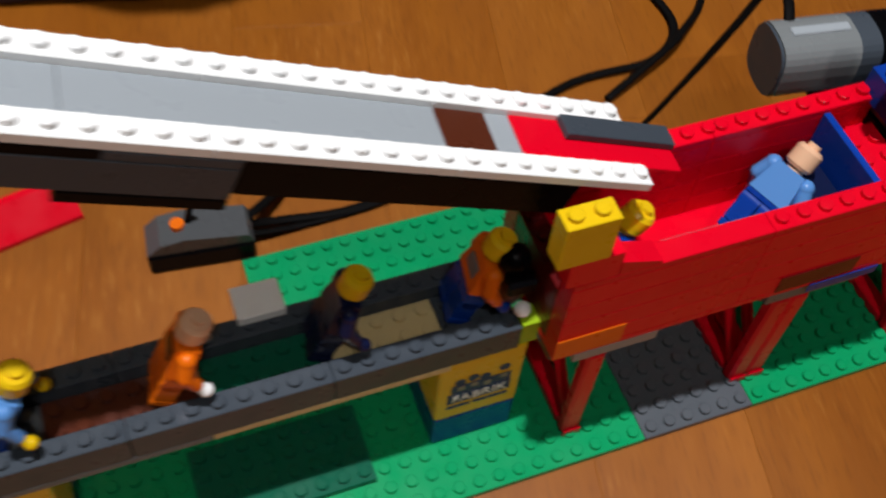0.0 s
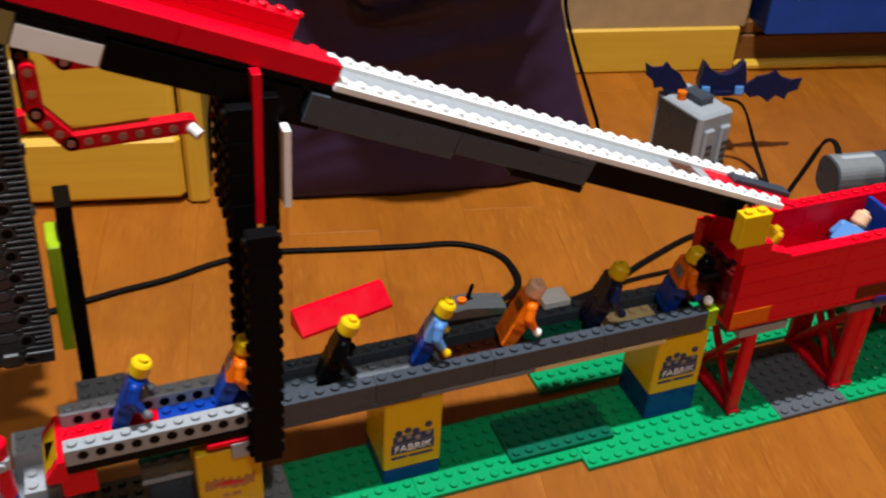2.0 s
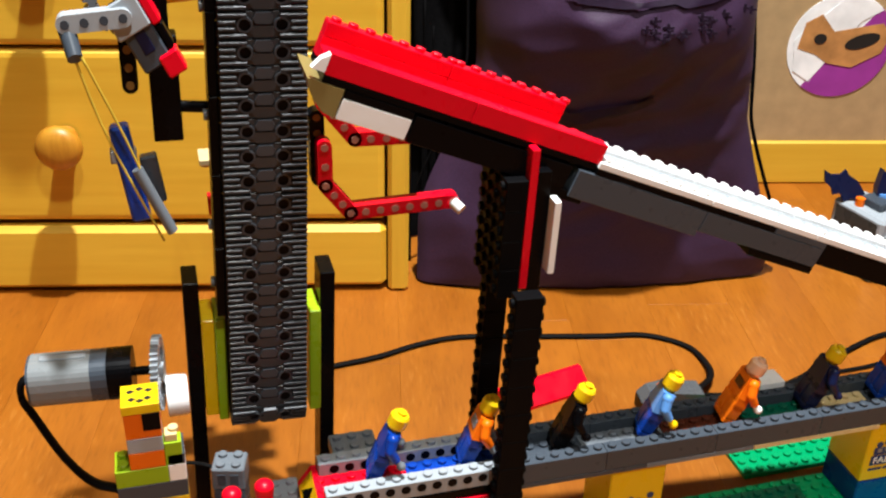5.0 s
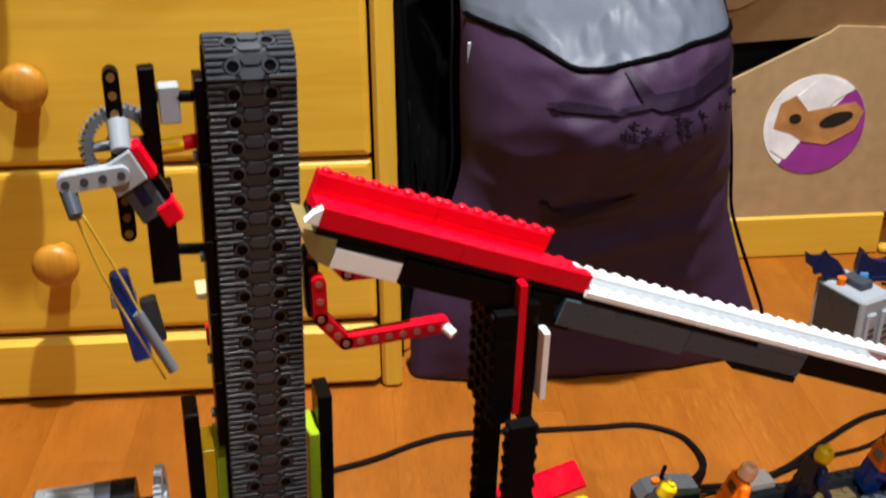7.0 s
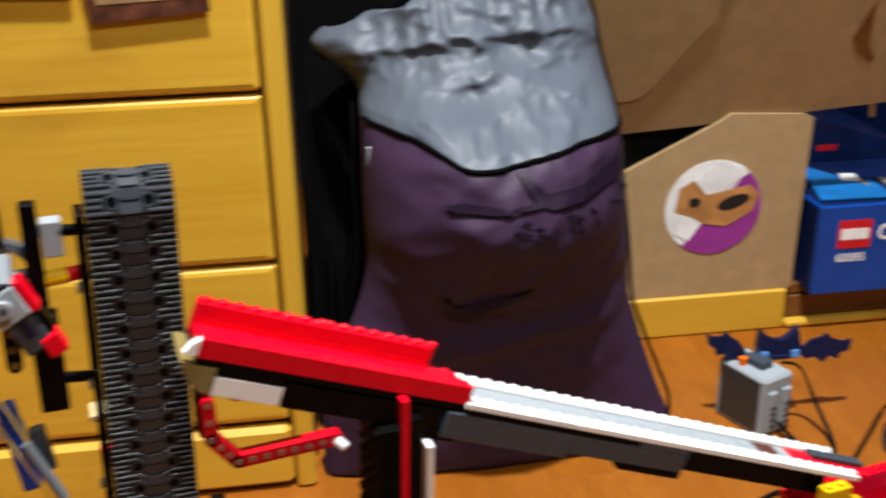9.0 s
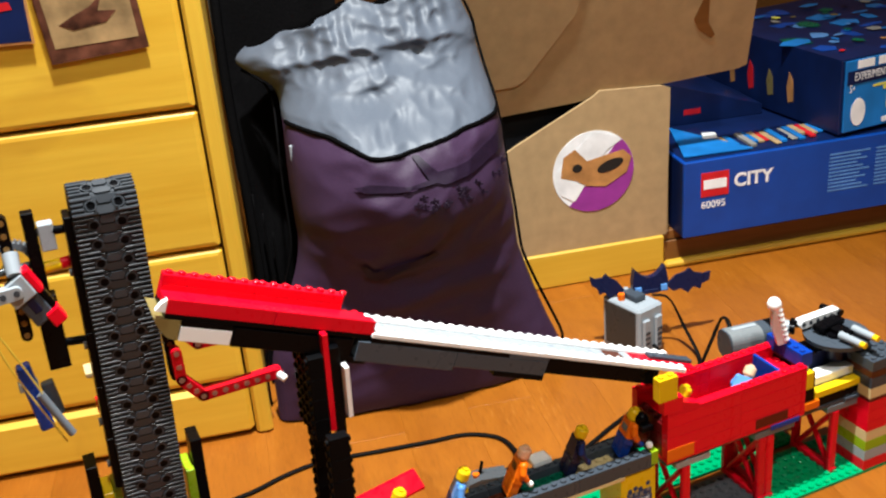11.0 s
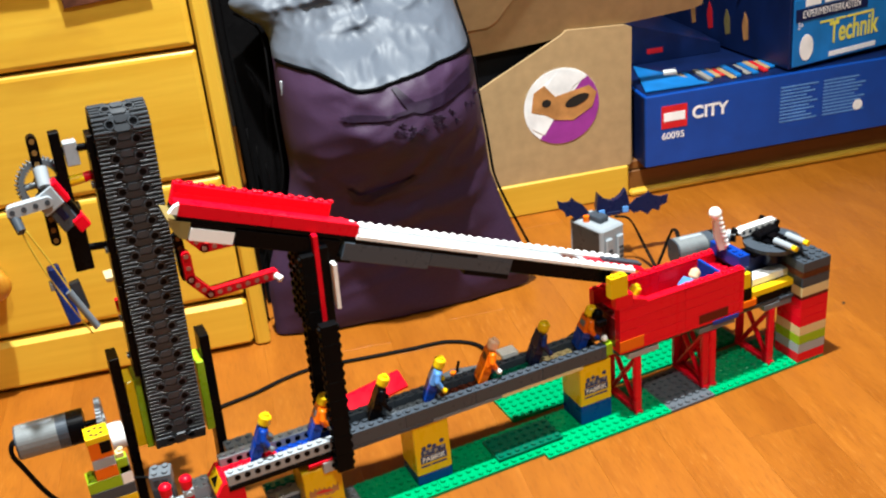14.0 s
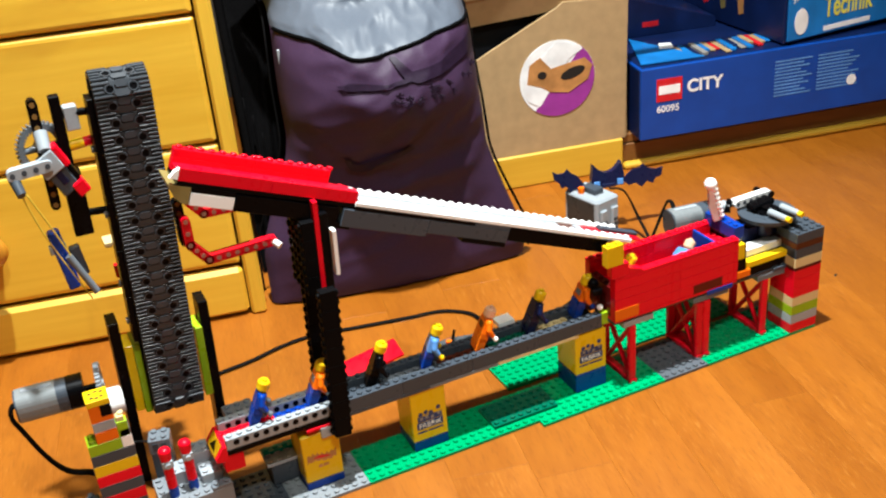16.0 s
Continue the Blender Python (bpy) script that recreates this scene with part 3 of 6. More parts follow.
part("inner_flap", g, BOXSKY, lid, "light blue printed inner flap")
g = Geo()
g.prism([(0.046, -0.070), (0.064, -0.074), (0.070, -0.052), (0.054, -0.048)], 0.0022, 0.0026, "z")
part("flap_picture", g, INKWHITE, lid)

kit = thing("experiment_kit_box", 0, 0, 0, "blue science kit box with yellow and white lettering", "box", m=ROOM @ pose(0.703, 0.182, SH + 0.0965, 0, -1.0, 9) @ Matrix.Diagonal((1, 1, 1.62, 1)))
g = Geo()
g.box(0, 0.001, 0, 0.37, 0.29, 0.056, 0.0008)
part("box", g, BOXNAVY, kit)
g = Geo()
g.box(0.004, -0.0022, 0.002, 0.369, 0.0004, 0.055, 0.0004)
front = part("front_print", g, BOXSKY, kit, "light blue front")
bars("title_bars", [(0.02 + 0.03 * k, 0.0485, 0.044 + 0.03 * k, 0.0545) for k in range(7)], INKWHITE, kit, pose(0, -0.0023, 0))
g = Geo()
g.box(0.006, -0.0030, 0.0375, 0.118, -0.0024, 0.0475, 0.0001)
part("title_field", g, BOXNAVY, kit)
lettering("EXPERIMENTIERKASTEN", 0.0084, INKWHITE, kit, pose(0.061, -0.0033, 0.0425, 90))
lettering("Technik", 0.0240, INKYEL, kit, pose(0.098, -0.0026, 0.0225, 90), bold=0.0005)
bars("subtitle_bars", [(0.044, 0.0325, 0.066, 0.0343), (0.068, 0.0325, 0.084, 0.0343), (0.086, 0.0325, 0.129, 0.0343)], INKYEL, kit, pose(0, -0.0023, 0))
bars("white_band", [(0.060, 0.004, 0.135, 0.008)], INKWHITE, kit, pose(0, -0.0023, 0))
g = Geo()
g.cone((0.024, -0.0023, 0.016), (0.024, -0.0028, 0.016), 0.0105, 0.0105, 20)
part("round_badge", g, INKWHITE, kit, "round white badge")
lettering("5+", 0.008, INKWHITE, kit, pose(0.014, -0.0026, 0.034, 90))
for k, (y, z, r) in enumerate(((0.09, 0.03, 0.012), (0.13, 0.028, 0.012), (0.17, 0.03, 0.012), (0.21, 0.03, 0.010))):
    g = Geo()
    g.prism([(y - 0.5 * r, 0.014), (y + 0.3 * r, 0.012), (y + 0.6 * r, 0.024), (y + 0.2 * r, z + 0.006), (y - 0.4 * r, z)], -0.0006, -0.0001, "x")
    part("side_picture", g, (INKORANGE, DKTAN, INKRED)[k % 3], kit, "small coloured picture on the dark side")
rnd = random.Random(21)
for k in range(80):
    x, y = 0.01 + 0.30 * rnd.random(), 0.012 + 0.25 * rnd.random()
    big = 2.2 if k < 24 else 1.0
    a, b, n = big * (0.005 + 0.014 * rnd.random() ** 2), big * (0.003 + 0.008 * rnd.random()), rnd.choice((5, 6, 7))
    poly = [(x + a * rnd.uniform(0.6, 1.1) * math.cos(2 * math.pi * q / n), y + b * rnd.uniform(0.6, 1.1) * math.sin(2 * math.pi * q / n)) for q in range(n)]
    g = Geo()
    g.prism(poly, 0.0561 + 0.00003 * k, 0.0562 + 0.00003 * k, "z")
    part("top_picture", g, rnd.choice((BOXSKY, BOXBLUE, DKGREEN, INKPALE, BOXBLUE)) if k < 24 else rnd.choice((INKYEL, INKWHITE, INKGREY, INKGREY, INKRED, BOXSKY, BOXSKY, INKORANGE, BOXNAVY, BOXNAVY, DKGREEN, DKTAN, INKPALE)), kit)
g = Geo()
g.box(0.0, 0.0012, 0.0558, 0.37, 0.289, 0.0561, 0.00005)
part("top_print", g, BOXNAVY, kit, "blue printed top")

# ---- gym bag ----
bag = thing("gym_bag", 0, 0, 0, "dark purple drawstring gym bag with a silver-grey top", "bag", m=ROOM @ pose(0.0, 0.0, 0.0))


def bag_edge(h):
    """Left and right outline of the bag at the share h of its height."""
    rise = min(1, max(0, (h - 0.12) / 0.36))
    rise = rise * rise * (3 - 2 * rise)
    flare = math.exp(-((h - 0.945) / 0.085) ** 2)
    left = 0.008 + 0.046 * rise + 0.004 * math.sin(h * 9) * h - 0.036 * flare
    right = 0.318 - 0.052 * min(1, h / 0.35) ** 0.7 - 0.012 * max(0, h - 0.35) / 0.65 - 0.02 * max(0, 0.05 - h) / 0.05 - 0.012 * max(0, h - 0.9) / 0.1
    return left, right


def bag_point(s, h, back=False):
    a, b = bag_edge(h)
    u = a + (b - a) * s
    z = 0.003 + 0.380 * h
    if h > 0.76:
        k = (h - 0.76) / 0.24
        z -= k * (0.004 + 0.034 * max(0, 0.45 - s) / 0.45 - 0.005 * noise.noise(Vector((s * 9, 5, 1))))
    bulge = (max(0.0, 1 - (2 * s - 1) ** 2)) ** 0.5
    thick = 0.052 * bulge * (0.35 + 0.65 * math.sin(math.pi * min(1, 0.12 + 0.88 * (1 - h) ** 0.8)) ** 0.7)
    lean = 0.012 + 0.012 * s + (0.034 - 0.012 * s) * min(1, h / 0.5) + 0.28 * max(0, z - 0.175)
    fall = min(1, max(0, (h - 0.69) / 0.17))
    lean += 0.042 * fall * fall * (3 - 2 * fall)
    if back:
        return (0.16 + (u - 0.16) * 0.95, lean + 0.4 * thick + 0.006, 0.003 + (z - 0.003) * 0.975)
    def ridge(a, b, c):
        return 1 - 2 * abs(noise.noise(Vector((a, b, c))))

    belly = 0.595 + 0.05 * (s - 0.5) + 0.03 * noise.noise(Vector((u * 8, 3, 1)))
    d = h - belly
    fold = -0.050 * math.exp(-(d / (0.20 if d > 0 else 0.14)) ** 2)
    fold += 0.008 * noise.noise(Vector((u * 9, z * 6, 2.0))) - 0.005 * ridge(u * 13 + z * 10, z * 12 - u * 5, 7)
    fold -= 0.004 * ridge(u * 22 - z * 26, z * 24 + u * 9, 3) * min(1, h * 3)
    fold -= 0.006 * math.exp(-((h - 0.26 - 0.10 * s) / 0.030) ** 2) * min(1, 2.2 * s)
    if h > 0.62:
        k = min(1, (h - 0.62) / 0.14)
        fold -= k * (0.009 * ridge(u * 9 + z * 14, z * 20 - u * 7, 1) + 0.0055 * ridge(u * 20 - z * 18, z * 34 + u * 11, 4) + 0.0026 * ridge(u * 60 + z * 30, z * 70 - u * 25, 9))
        gather = 0.5 + 0.5 * math.sin(u * 260 + 3 * noise.noise(Vector((u * 30, 1, 4))))
        fold -= 0.0026 * gather * (math.exp(-((h - 0.735) / 0.030) ** 2) + max(0, s - 0.2) * math.exp(-((h - 0.87) / 0.035) ** 2))
        hem = 1 / (1 + math.exp(-(h - 0.915) * 120))
        fold += hem * (0.004 + 0.0022 * math.sin(u * 330 + 2 * math.sin(u * 60)))
        fold -= 0.003 * math.exp(-((h - 0.905) / 0.012) ** 2)
    return (u, lean - thick + fold * bulge, z)


def seam(s):
    """Height share of the seam between the purple and the silver cloth."""
    return 0.742 - 0.020 * s - 0.038 * math.exp(-((s - 0.37) / (0.14 if s < 0.37 else 0.30)) ** 2)


def cloth(h0, h1, nu, nv, back=False):
    g = Geo()
    vs = []
    for j in range(nv + 1):
        for i in range(nu + 1):
            s = i / nu
            a, b = h0(s), h1(s)
            vs.append(bag_point(s, a + (b - a) * j / nv, back))
    fs = [(j * (nu + 1) + i, j * (nu + 1) + i + 1, (j + 1) * (nu + 1) + i + 1, (j + 1) * (nu + 1) + i) for j in range(nv) for i in range(nu)]
    g.add(vs, fs if not back else [f[::-1] for f in fs], True)
    return g


part("body", cloth(lambda s: 0.0, seam, 72, 90), PURPLE, bag)
part("top_panel", cloth(seam, lambda s: 1.0, 110, 64), SILVER, bag, "crumpled silver-grey top panel")
part("back_panel", cloth(lambda s: 0.0, lambda s: 1.0, 24, 24, True), CORD, bag)
g = Geo()
g.tube([Vector(bag_point(s, seam(s))) + Vector((0, -0.0012, 0)) for s in np.linspace(0.01, 0.99, 40)], 0.0022, 8, 2)
part("piping", g, CORD, bag, "black piping along the seam")
g = Geo()
g.tube([Vector(bag_point(0.0, h)) + Vector((-0.006, 0.006, 0)) for h in np.linspace(0.90, 0.03, 14)], 0.0012, 8, 3)
part("cord", g, CORD, bag, "black drawstring cord")
g = Geo()
g.tube([Vector(bag_point(1.0, h)) + Vector((0.002 + 0.004 * math.exp(-((h - 0.14) / 0.10) ** 2), -0.004, 0)) for h in np.linspace(0.98, 0.02, 16)], 0.0015, 8, 3)
part("cord", g, CORD, bag, "black drawstring cord")
g = Geo()
p = bag_point(0.02, 0.70)
g.box(p[0] - 0.002, p[1] - 0.004, p[2] - 0.030, p[0] + 0.001, p[1] - 0.002, p[2], 0.0005)
part("zip_pull", g, LGREY, bag, "small grey zip pull")


def print_on(poly, lift=0.0028):
    """A printed shape laid on the cloth: outline in s, h, filled as a fan of small strips."""
    g = Geo()
    (s0, s1) = min(p[0] for p in poly), max(p[0] for p in poly)
    n = 48
    cols = []
    for i in range(n + 1):
        s = s0 + (s1 - s0) * (i + 0.001) / (n + 0.002)
        hs = []
        for (a, b), (c, d) in zip(poly, poly[1:] + poly[:1]):
            if (a - s) * (c - s) < 0:
                hs.append(b + (d - b) * (s - a) / (c - a))
        if len(hs) >= 2:
            cols.append((s, min(hs), max(hs)))
    vs, fs = [], []
    for s, lo, hi in cols:
        for k in range(9):
            q = bag_point(s, lo + (hi - lo) * k / 8)
            vs.append((q[0], q[1] - lift, q[2]))
    for i in range(len(cols) - 1):
        for k in range(8):
            fs.append((i * 9 + k, (i + 1) * 9 + k, (i + 1) * 9 + k + 1, i * 9 + k + 1))
    g.add(vs, fs, True)
    return g


part("plane_print", print_on([(0.500, 0.695), (0.530, 0.695), (0.600, 0.655), (0.740, 0.660), (0.985, 0.695), (0.985, 0.655), (0.800, 0.633), (0.620, 0.627), (0.560, 0.640)]), PRINT, bag, "dark aeroplane silhouette print")
part("plane_print", print_on([(0.240, 0.427), (0.265, 0.430), (0.300, 0.405), (0.440, 0.423), (0.560, 0.447), (0.580, 0.435), (0.460, 0.400), (0.340, 0.383), (0.280, 0.390)]), PRINT, bag, "dark aeroplane silhouette print")
part("plane_print", print_on([(0.240, 0.640), (0.300, 0.647), (0.460, 0.637), (0.600, 0.645), (0.600, 0.635), (0.400, 0.625), (0.300, 0.628)]), PRINT, bag, "dark aeroplane silhouette print")
g = Geo()
rnd = random.Random(11)
for k in range(22):
    s, h = 0.48 + 0.46 * rnd.random(), 0.575 + 0.040 * rnd.random()
    q = bag_point(s, h)
    g.box(q[0] - 0.004, q[1] - 0.0016, q[2] - 0.0009, q[0] + 0.004, q[1] - 0.0010, q[2] + 0.0009, 0.0001)
    g.box(q[0] - 0.0009, q[1] - 0.0017, q[2] - 0.003, q[0] + 0.0009, q[1] - 0.0009, q[2] + 0.003, 0.0001)
part("small_plane_prints", g, PRINT, bag, "scatter of tiny printed planes")


strap = thing("black_backpack", 0, 0, 0, "black cloth backpack edge behind the gym bag", "bag", m=ROOM @ pose(0.004, 0.085, 0.0))
g = Geo()
vs = []
for j in range(31):
    for i in range(13):
        q, z = i / 12, 0.56 * j / 30
        vs.append((0.001 + 0.125 * q, 0.26 * z + 0.02 * q + 0.008 * noise.noise(Vector((q * 5, z * 14, 3))), 0.002 + z))
g.add(vs, [(j * 13 + i, j * 13 + i + 1, (j + 1) * 13 + i + 1, (j + 1) * 13 + i) for j in range(30) for i in range(12)], True)
part("cloth", g, CORD, strap)
g = Geo()
g.tube([(0.006 + 0.002 * math.sin(k), 0.26 * (0.54 - 0.05 * k) - 0.012, 0.54 - 0.05 * k) for k in range(10)], 0.0032, 8, 5, 1.6)
part("strap", g, CORD, strap, "black woven strap")
for k in range(3):
    g = Geo()
    g.tube([(0.012 + 0.007 * k, 0.26 * z - 0.016, z) for z in (0.20 - 0.02 * k, 0.12, 0.06, 0.01)], 0.0011, 6, 4)
    part("loose_cord", g, CORD, strap, "thin hanging cord")


# ---- toy marble run on the floor: base plates ----
def plate_thing(x, y, z, nx, ny, mat, label, group="base plates"):
    ob = new("base_plate", brick_mesh(nx, ny, P, True, mat))
    ob.matrix_basis = pose(x * S, y * S, z)
    return tagged(ob, label, "toy plate", group)


plate_thing(0, 0, 0, 16, 7, GREEN, "bright green studded toy plate lying on the floor")
plate_thing(16, 0, 0, 6, 7, IRONGREY, "medium grey studded toy plate lying on the floor")
plate_thing(22, 0, 0, 16, 7, GREEN, "bright green studded toy plate lying on the floor")
plate_thing(-12, 1, 0, 12, 6, GREEN, "bright green studded toy plate lying on the floor")
plate_thing(-20, 1, 0, 8, 6, GREEN, "bright green studded toy plate lying on the floor")
plate_thing(-5, 2, P, 8, 4, DKGREEN, "dark green studded plate on the green plates")
plate_thing(0, 8, 0, 16, 8, GREEN, "bright green studded toy plate lying on the floor")
plate_thing(16, 8, 0, 16, 8, GREEN, "bright green studded toy plate lying on the floor")
plate_thing(-28, 1, 0, 8, 6, PALEGREY, "light grey studded toy plate lying on the floor")
plate_thing(-36, 1, 0, 8, 8, DGREY, "dark grey studded toy plate lying on the floor")
plate_thing(-39, 2, P, 6, 6, LGREY, "light grey studded plate on the dark grey plate")


# ---- pillars under the rail ----
def pillar(x, blue_h, top, text, label):
    t = thing("rail_pillar", x * S, 3 * S, P, label, "toy pillar", "pillars under the rail")
    g = Geo()
    g.box(0, 0, 0, 0.032, 0.032, blue_h, 0.0008)
    part("blue_brick", g, BLUE, t, "large blue brick")
    g = Geo()
    g.box(0, 0, blue_h, 0.032, 0.032, top - P, 0.0008)
    y = part("yellow_brick", g, YELLOW, t, "large yellow printed brick")
    zc = blue_h + 0.0135
    if text:
        lettering("FABRIK", 0.0066, INKWHITE, y, pose(0.016, -0.0006, zc + 0.0015, 90))
        g = Geo()
        g.box(0.004, -0.0003, zc - 0.002, 0.028, -0.00005, zc + 0.005, 0.00005)
        g.box(0.005, -0.0003, zc + 0.0055, 0.0275, -0.00005, zc + 0.011, 0.00005)
        for k, (cx, cz) in enumerate(((0.008, 0.013), (0.013, 0.014), (0.0175, 0.0125), (0.0245, 0.0155))):
            g.cone((cx, -0.0003, zc + cz), (cx, -0.00005, zc + cz), 0.0021, 0.0021, 10)
        part("dark_print", g, INKBLUE, y, "dark printed pictures and band")
        g = Geo()
        for cx, cz in ((0.0085, 0.009), (0.0135, 0.0095), (0.0185, 0.008), (0.0245, 0.010)):
            g.box(cx - 0.0014, -0.0006, zc + cz - 0.0014, cx + 0.0014, -0.00035, zc + cz + 0.0014, 0.00005)
        part("light_print", g, INKGREY, y, "grey printed shapes")
        bars("print_line", [(0.004, zc - 0.0058, 0.013, zc - 0.0040), (0.014, zc - 0.0058, 0.0275, zc - 0.0040)], INKBLUE, y, pose(0, 0, 0))
    else:
        g = Geo()
        wave = [(0.003 + 0.0013 * k, zc + 0.0115 + (0.0022 if k % 3 == 1 else -0.0004) + 0.0012 * math.sin(0.35 * k)) for k in range(20)]
        under = [(0.0277 - 0.0013 * k, zc + 0.0052 + (0.0014 if k % 4 == 2 else 0.0) + 0.0012 * math.sin(0.35 * (19 - k))) for k in range(20)]
        g.prism(wave + under, -0.0003, -0.00005)
        part("brown_print", g, INKORANGE, y, "reddish brown printed emblem")
        g = Geo()
        g.prism([(0.008, zc + 0.0095), (0.014, zc + 0.0112), (0.021, zc + 0.0088), (0.023, zc + 0.0074), (0.014, zc + 0.0082)], -0.0006, -0.00035)
        part("red_print", g, INKRED, y)
        bars("print_line", [(0.0115, zc - 0.001, 0.0150, zc + 0.0016), (0.0158, zc - 0.001, 0.0205, zc + 0.0016)], INKORANGE, y, pose(0, 0, 0))
    return t


pillar(6, 0.0192, 0.0640, True, "yellow printed pillar on a tall blue brick")
pillar(-14, 0.0096, 0.0640, True, "yellow printed pillar on a low blue brick")
pillar(-26, 0.0075, 0.0560, False, "yellow pillar with a brown emblem on a blue brick")

# ---- rail with the waiting figures ----
rail = thing("figure_rail", -0.261, 0.0225, 0.0625, "long grey brick rail with coloured floor plates", "toy rail")


def rl(mat, x, y, z, nx, ny, h=B, studs=True, name="brick", label=""):
    return toy_brick(rail, mat, x + 33, y - 3, z - 0.064, nx, ny, h, studs, name, label)


for x0, n in ((-21, 6), (-15, 8), (-7, 8), (1, 8)):
    rl(DGREY, x0, 3, 0.0672, n, 1, 0.0128)
    rl(DGREY, x0, 6, 0.0672, n, 1, 0.0128)
rl(MGREY, -12, 3, 0.064, 8, 4, P, False, "plate")
rl(TAN, -4, 3, 0.064, 10, 4, P, False, "plate")
rl(DGREY, -21, 3, 0.064, 9, 4, P, False, "plate")
for x0, n, mat in ((-22, 6, DGREY), (-16, 6, MGREY), (-10, 6, BROWN), (-4, 5, DKGREEN), (1, 5, TAN), (6, 3, DGREY)):
    rl(mat, x0, 4, 0.0672, n, 2, 0.0064, True, "floor_plate")


hole_store = {}


def hole_mesh(mat):
    """A flat disc facing -y; the hole's shade or see-through light is its colour."""
    if mat.name not in hole_store:
        g = Geo()
        r = 0.0025 if mat is BLACK else 0.0019
        g.cone((0, -0.0002, 0), (0, 0.0003, 0), r, r, 12)
        hole_store[mat.name] = g.mesh("pin_hole", [mat])
    return hole_store[mat.name]


def beam(parent, mat, x, y, z, n, along="x", name="beam", label="", round_ends=False):
    """A brick with pin holes through its side: holes face y."""
    g = Geo()
    g.box(0, 0, 0, n * S, S, B)
    for k in range(n):
        g.stud((k + 0.5) * S, 0.5 * S, B)
    ob = part(name, g, mat, parent, label, pose(x, y, z))
    for k in range(n - 1):
        part("pin_hole", hole_mesh(BLACK), None, ob, "", pose((k + 1) * S, 0, 0.0056))
    return ob


beam(rail, LGREY, -0.004, 0.0, 0.0070, 12, label="light grey beam with pin holes")
beam(rail, LGREY, -0.004, 0.024, 0.0070, 12, label="light grey beam with pin holes")
rl(RED, -34, 4, 0.066, 6, 2, 0.0075, True, "floor_plate")
rl(BLUE, -28, 4, 0.066, 6, 2, 0.0075, True, "floor_plate")
rl(BLACK, -34, 3, 0.066, 12, 4, 0.0045, False, "plate")
g = Geo()
g.prism([(-0.0060, -0.005), (0.0038, -0.006), (0.0038, 0.0070), (0.0008, 0.0070), (-0.0060, -0.0025)], 0.0, 0.032)
slope = part("end_slope", g, RED, rail, "red sloping end brick", pose(-0.008, 0, 0.0035))
g = Geo()
run = [(-0.0062, -0.0023), (0.0006, 0.0072)]
g.add([(x, y, z) for x, z in run for y in (0.0040, 0.0280)], [(0, 2, 3, 1), (1, 3, 2, 0)])
part("warning_print", g, YELLOW, slope, "yellow and black print")
g = Geo()
g.add([(-0.0052, 0.0230, -0.0005), (-0.0052, 0.0090, -0.0005), (-0.0003, 0.0160, 0.0063)], [(0, 1, 2), (2, 1, 0)])
part("arrow_print", g, BLACK, slope)
rl(RED, -34, 3.2, 0.050, 2, 2, 0.0150, False, "under_brick")
hb = rl(LGREY, -24.2, 2.85, 0.0530, 3.2, 2, 0.0098, False, "under_brick", "light grey brick with two holes")
for k in range(2):
    g = Geo()
    g.cone((0.009 + 0.008 * k, -0.0003, 0.0050), (0.009 + 0.008 * k, 0.0003, 0.0050), 0.0022, 0.0022, 12)
    part("pin_hole", g, BLACK, hb)
rl(RED, -25.6, 2.9, 0.0618, 3, 2, 0.0030, False, "plate")
rl(TEAL, -29.6, 6.9, 0.0300, 4, 1, P, True, "plate", "teal plate")
rl(LGREY, -29.6, 5.4, 0.0268, 4, 3, P - 0.0002, True, "plate", "light grey plate")
rl(DGREY, -29.2, 5.6, 0.0072, 3, 2.4, 0.0194, False, "under_brick")
rl(LIME, 9, 3, 0.0690, 1.1, 1, 0.0120, False, "end_brick", "lime green end brick")
rl(WHITE, -2.0, 6.4, 0.0818, 2, 1.6, 0.0040, False, "tile", "white tile on the rim")
rl(MGREY, -32.4, 7, 0.0715, 3, 2, 0.0080)

# ---- tub ----
tub = thing("red_trough", 0.085, 0.024, 0.0512, "open red brick trough on triangular supports", "toy trough")


def tb(mat, x, y, z, nx, ny, h=B, studs=True, name="brick", label=""):
    return toy_brick(tub, mat, x - 10.625, y - 3, z - 0.0512, nx, ny, h, studs, name, label)


Z0 = 0.0730
RIM = Z0 + P + 4 * B + P
tb(DGREY, 10.0, 2.3, 0.0697, 26, 4, P, False, "beam_plate", "dark grey bottom plate")
tb(LGREY, 11.2, 2.2, 0.0640, 4, 4, 0.0056, False, "plate")
tb(MGREY, 20.6, 2.2, 0.0640, 5, 4, 0.0056, False, "plate")
tb(MGREY, 29.8, 2.2, 0.0640, 4, 4, 0.0056, False, "plate")
tb(RED, 10.0, 2, Z0, 16.6, 6, P, False, "floor_plate")
for k in range(4):
    z = Z0 + P + k * B
    for y in (2, 7):
        tb(RED, 10, y, z, 8.6, 1, B, False)
        tb(RED, 18.6, y, z, 8, 1, B, False)
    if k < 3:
        # left end wall: red plastic with its shade put in as dark red
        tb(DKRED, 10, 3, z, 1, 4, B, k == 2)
        tb(RED, 25.6, 3, z, 1, 4, B, k == 2)
tb(RED, 10, 2, RIM - P, 8.6, 1, P, False, "rim_plate")
tb(RED, 18.6, 2, RIM - P, 8, 1, P, True, "rim_plate")
tb(RED, 10, 7, RIM - P, 8.6, 1, P, True, "rim_plate")
tb(RED, 18.6, 7, RIM - P, 8, 1, P, True, "rim_plate")
tb(RED, 9.6, 2, RIM + 0.0001, 2.2, 1, 0.0122, False, "rim_brick")
g = Geo()
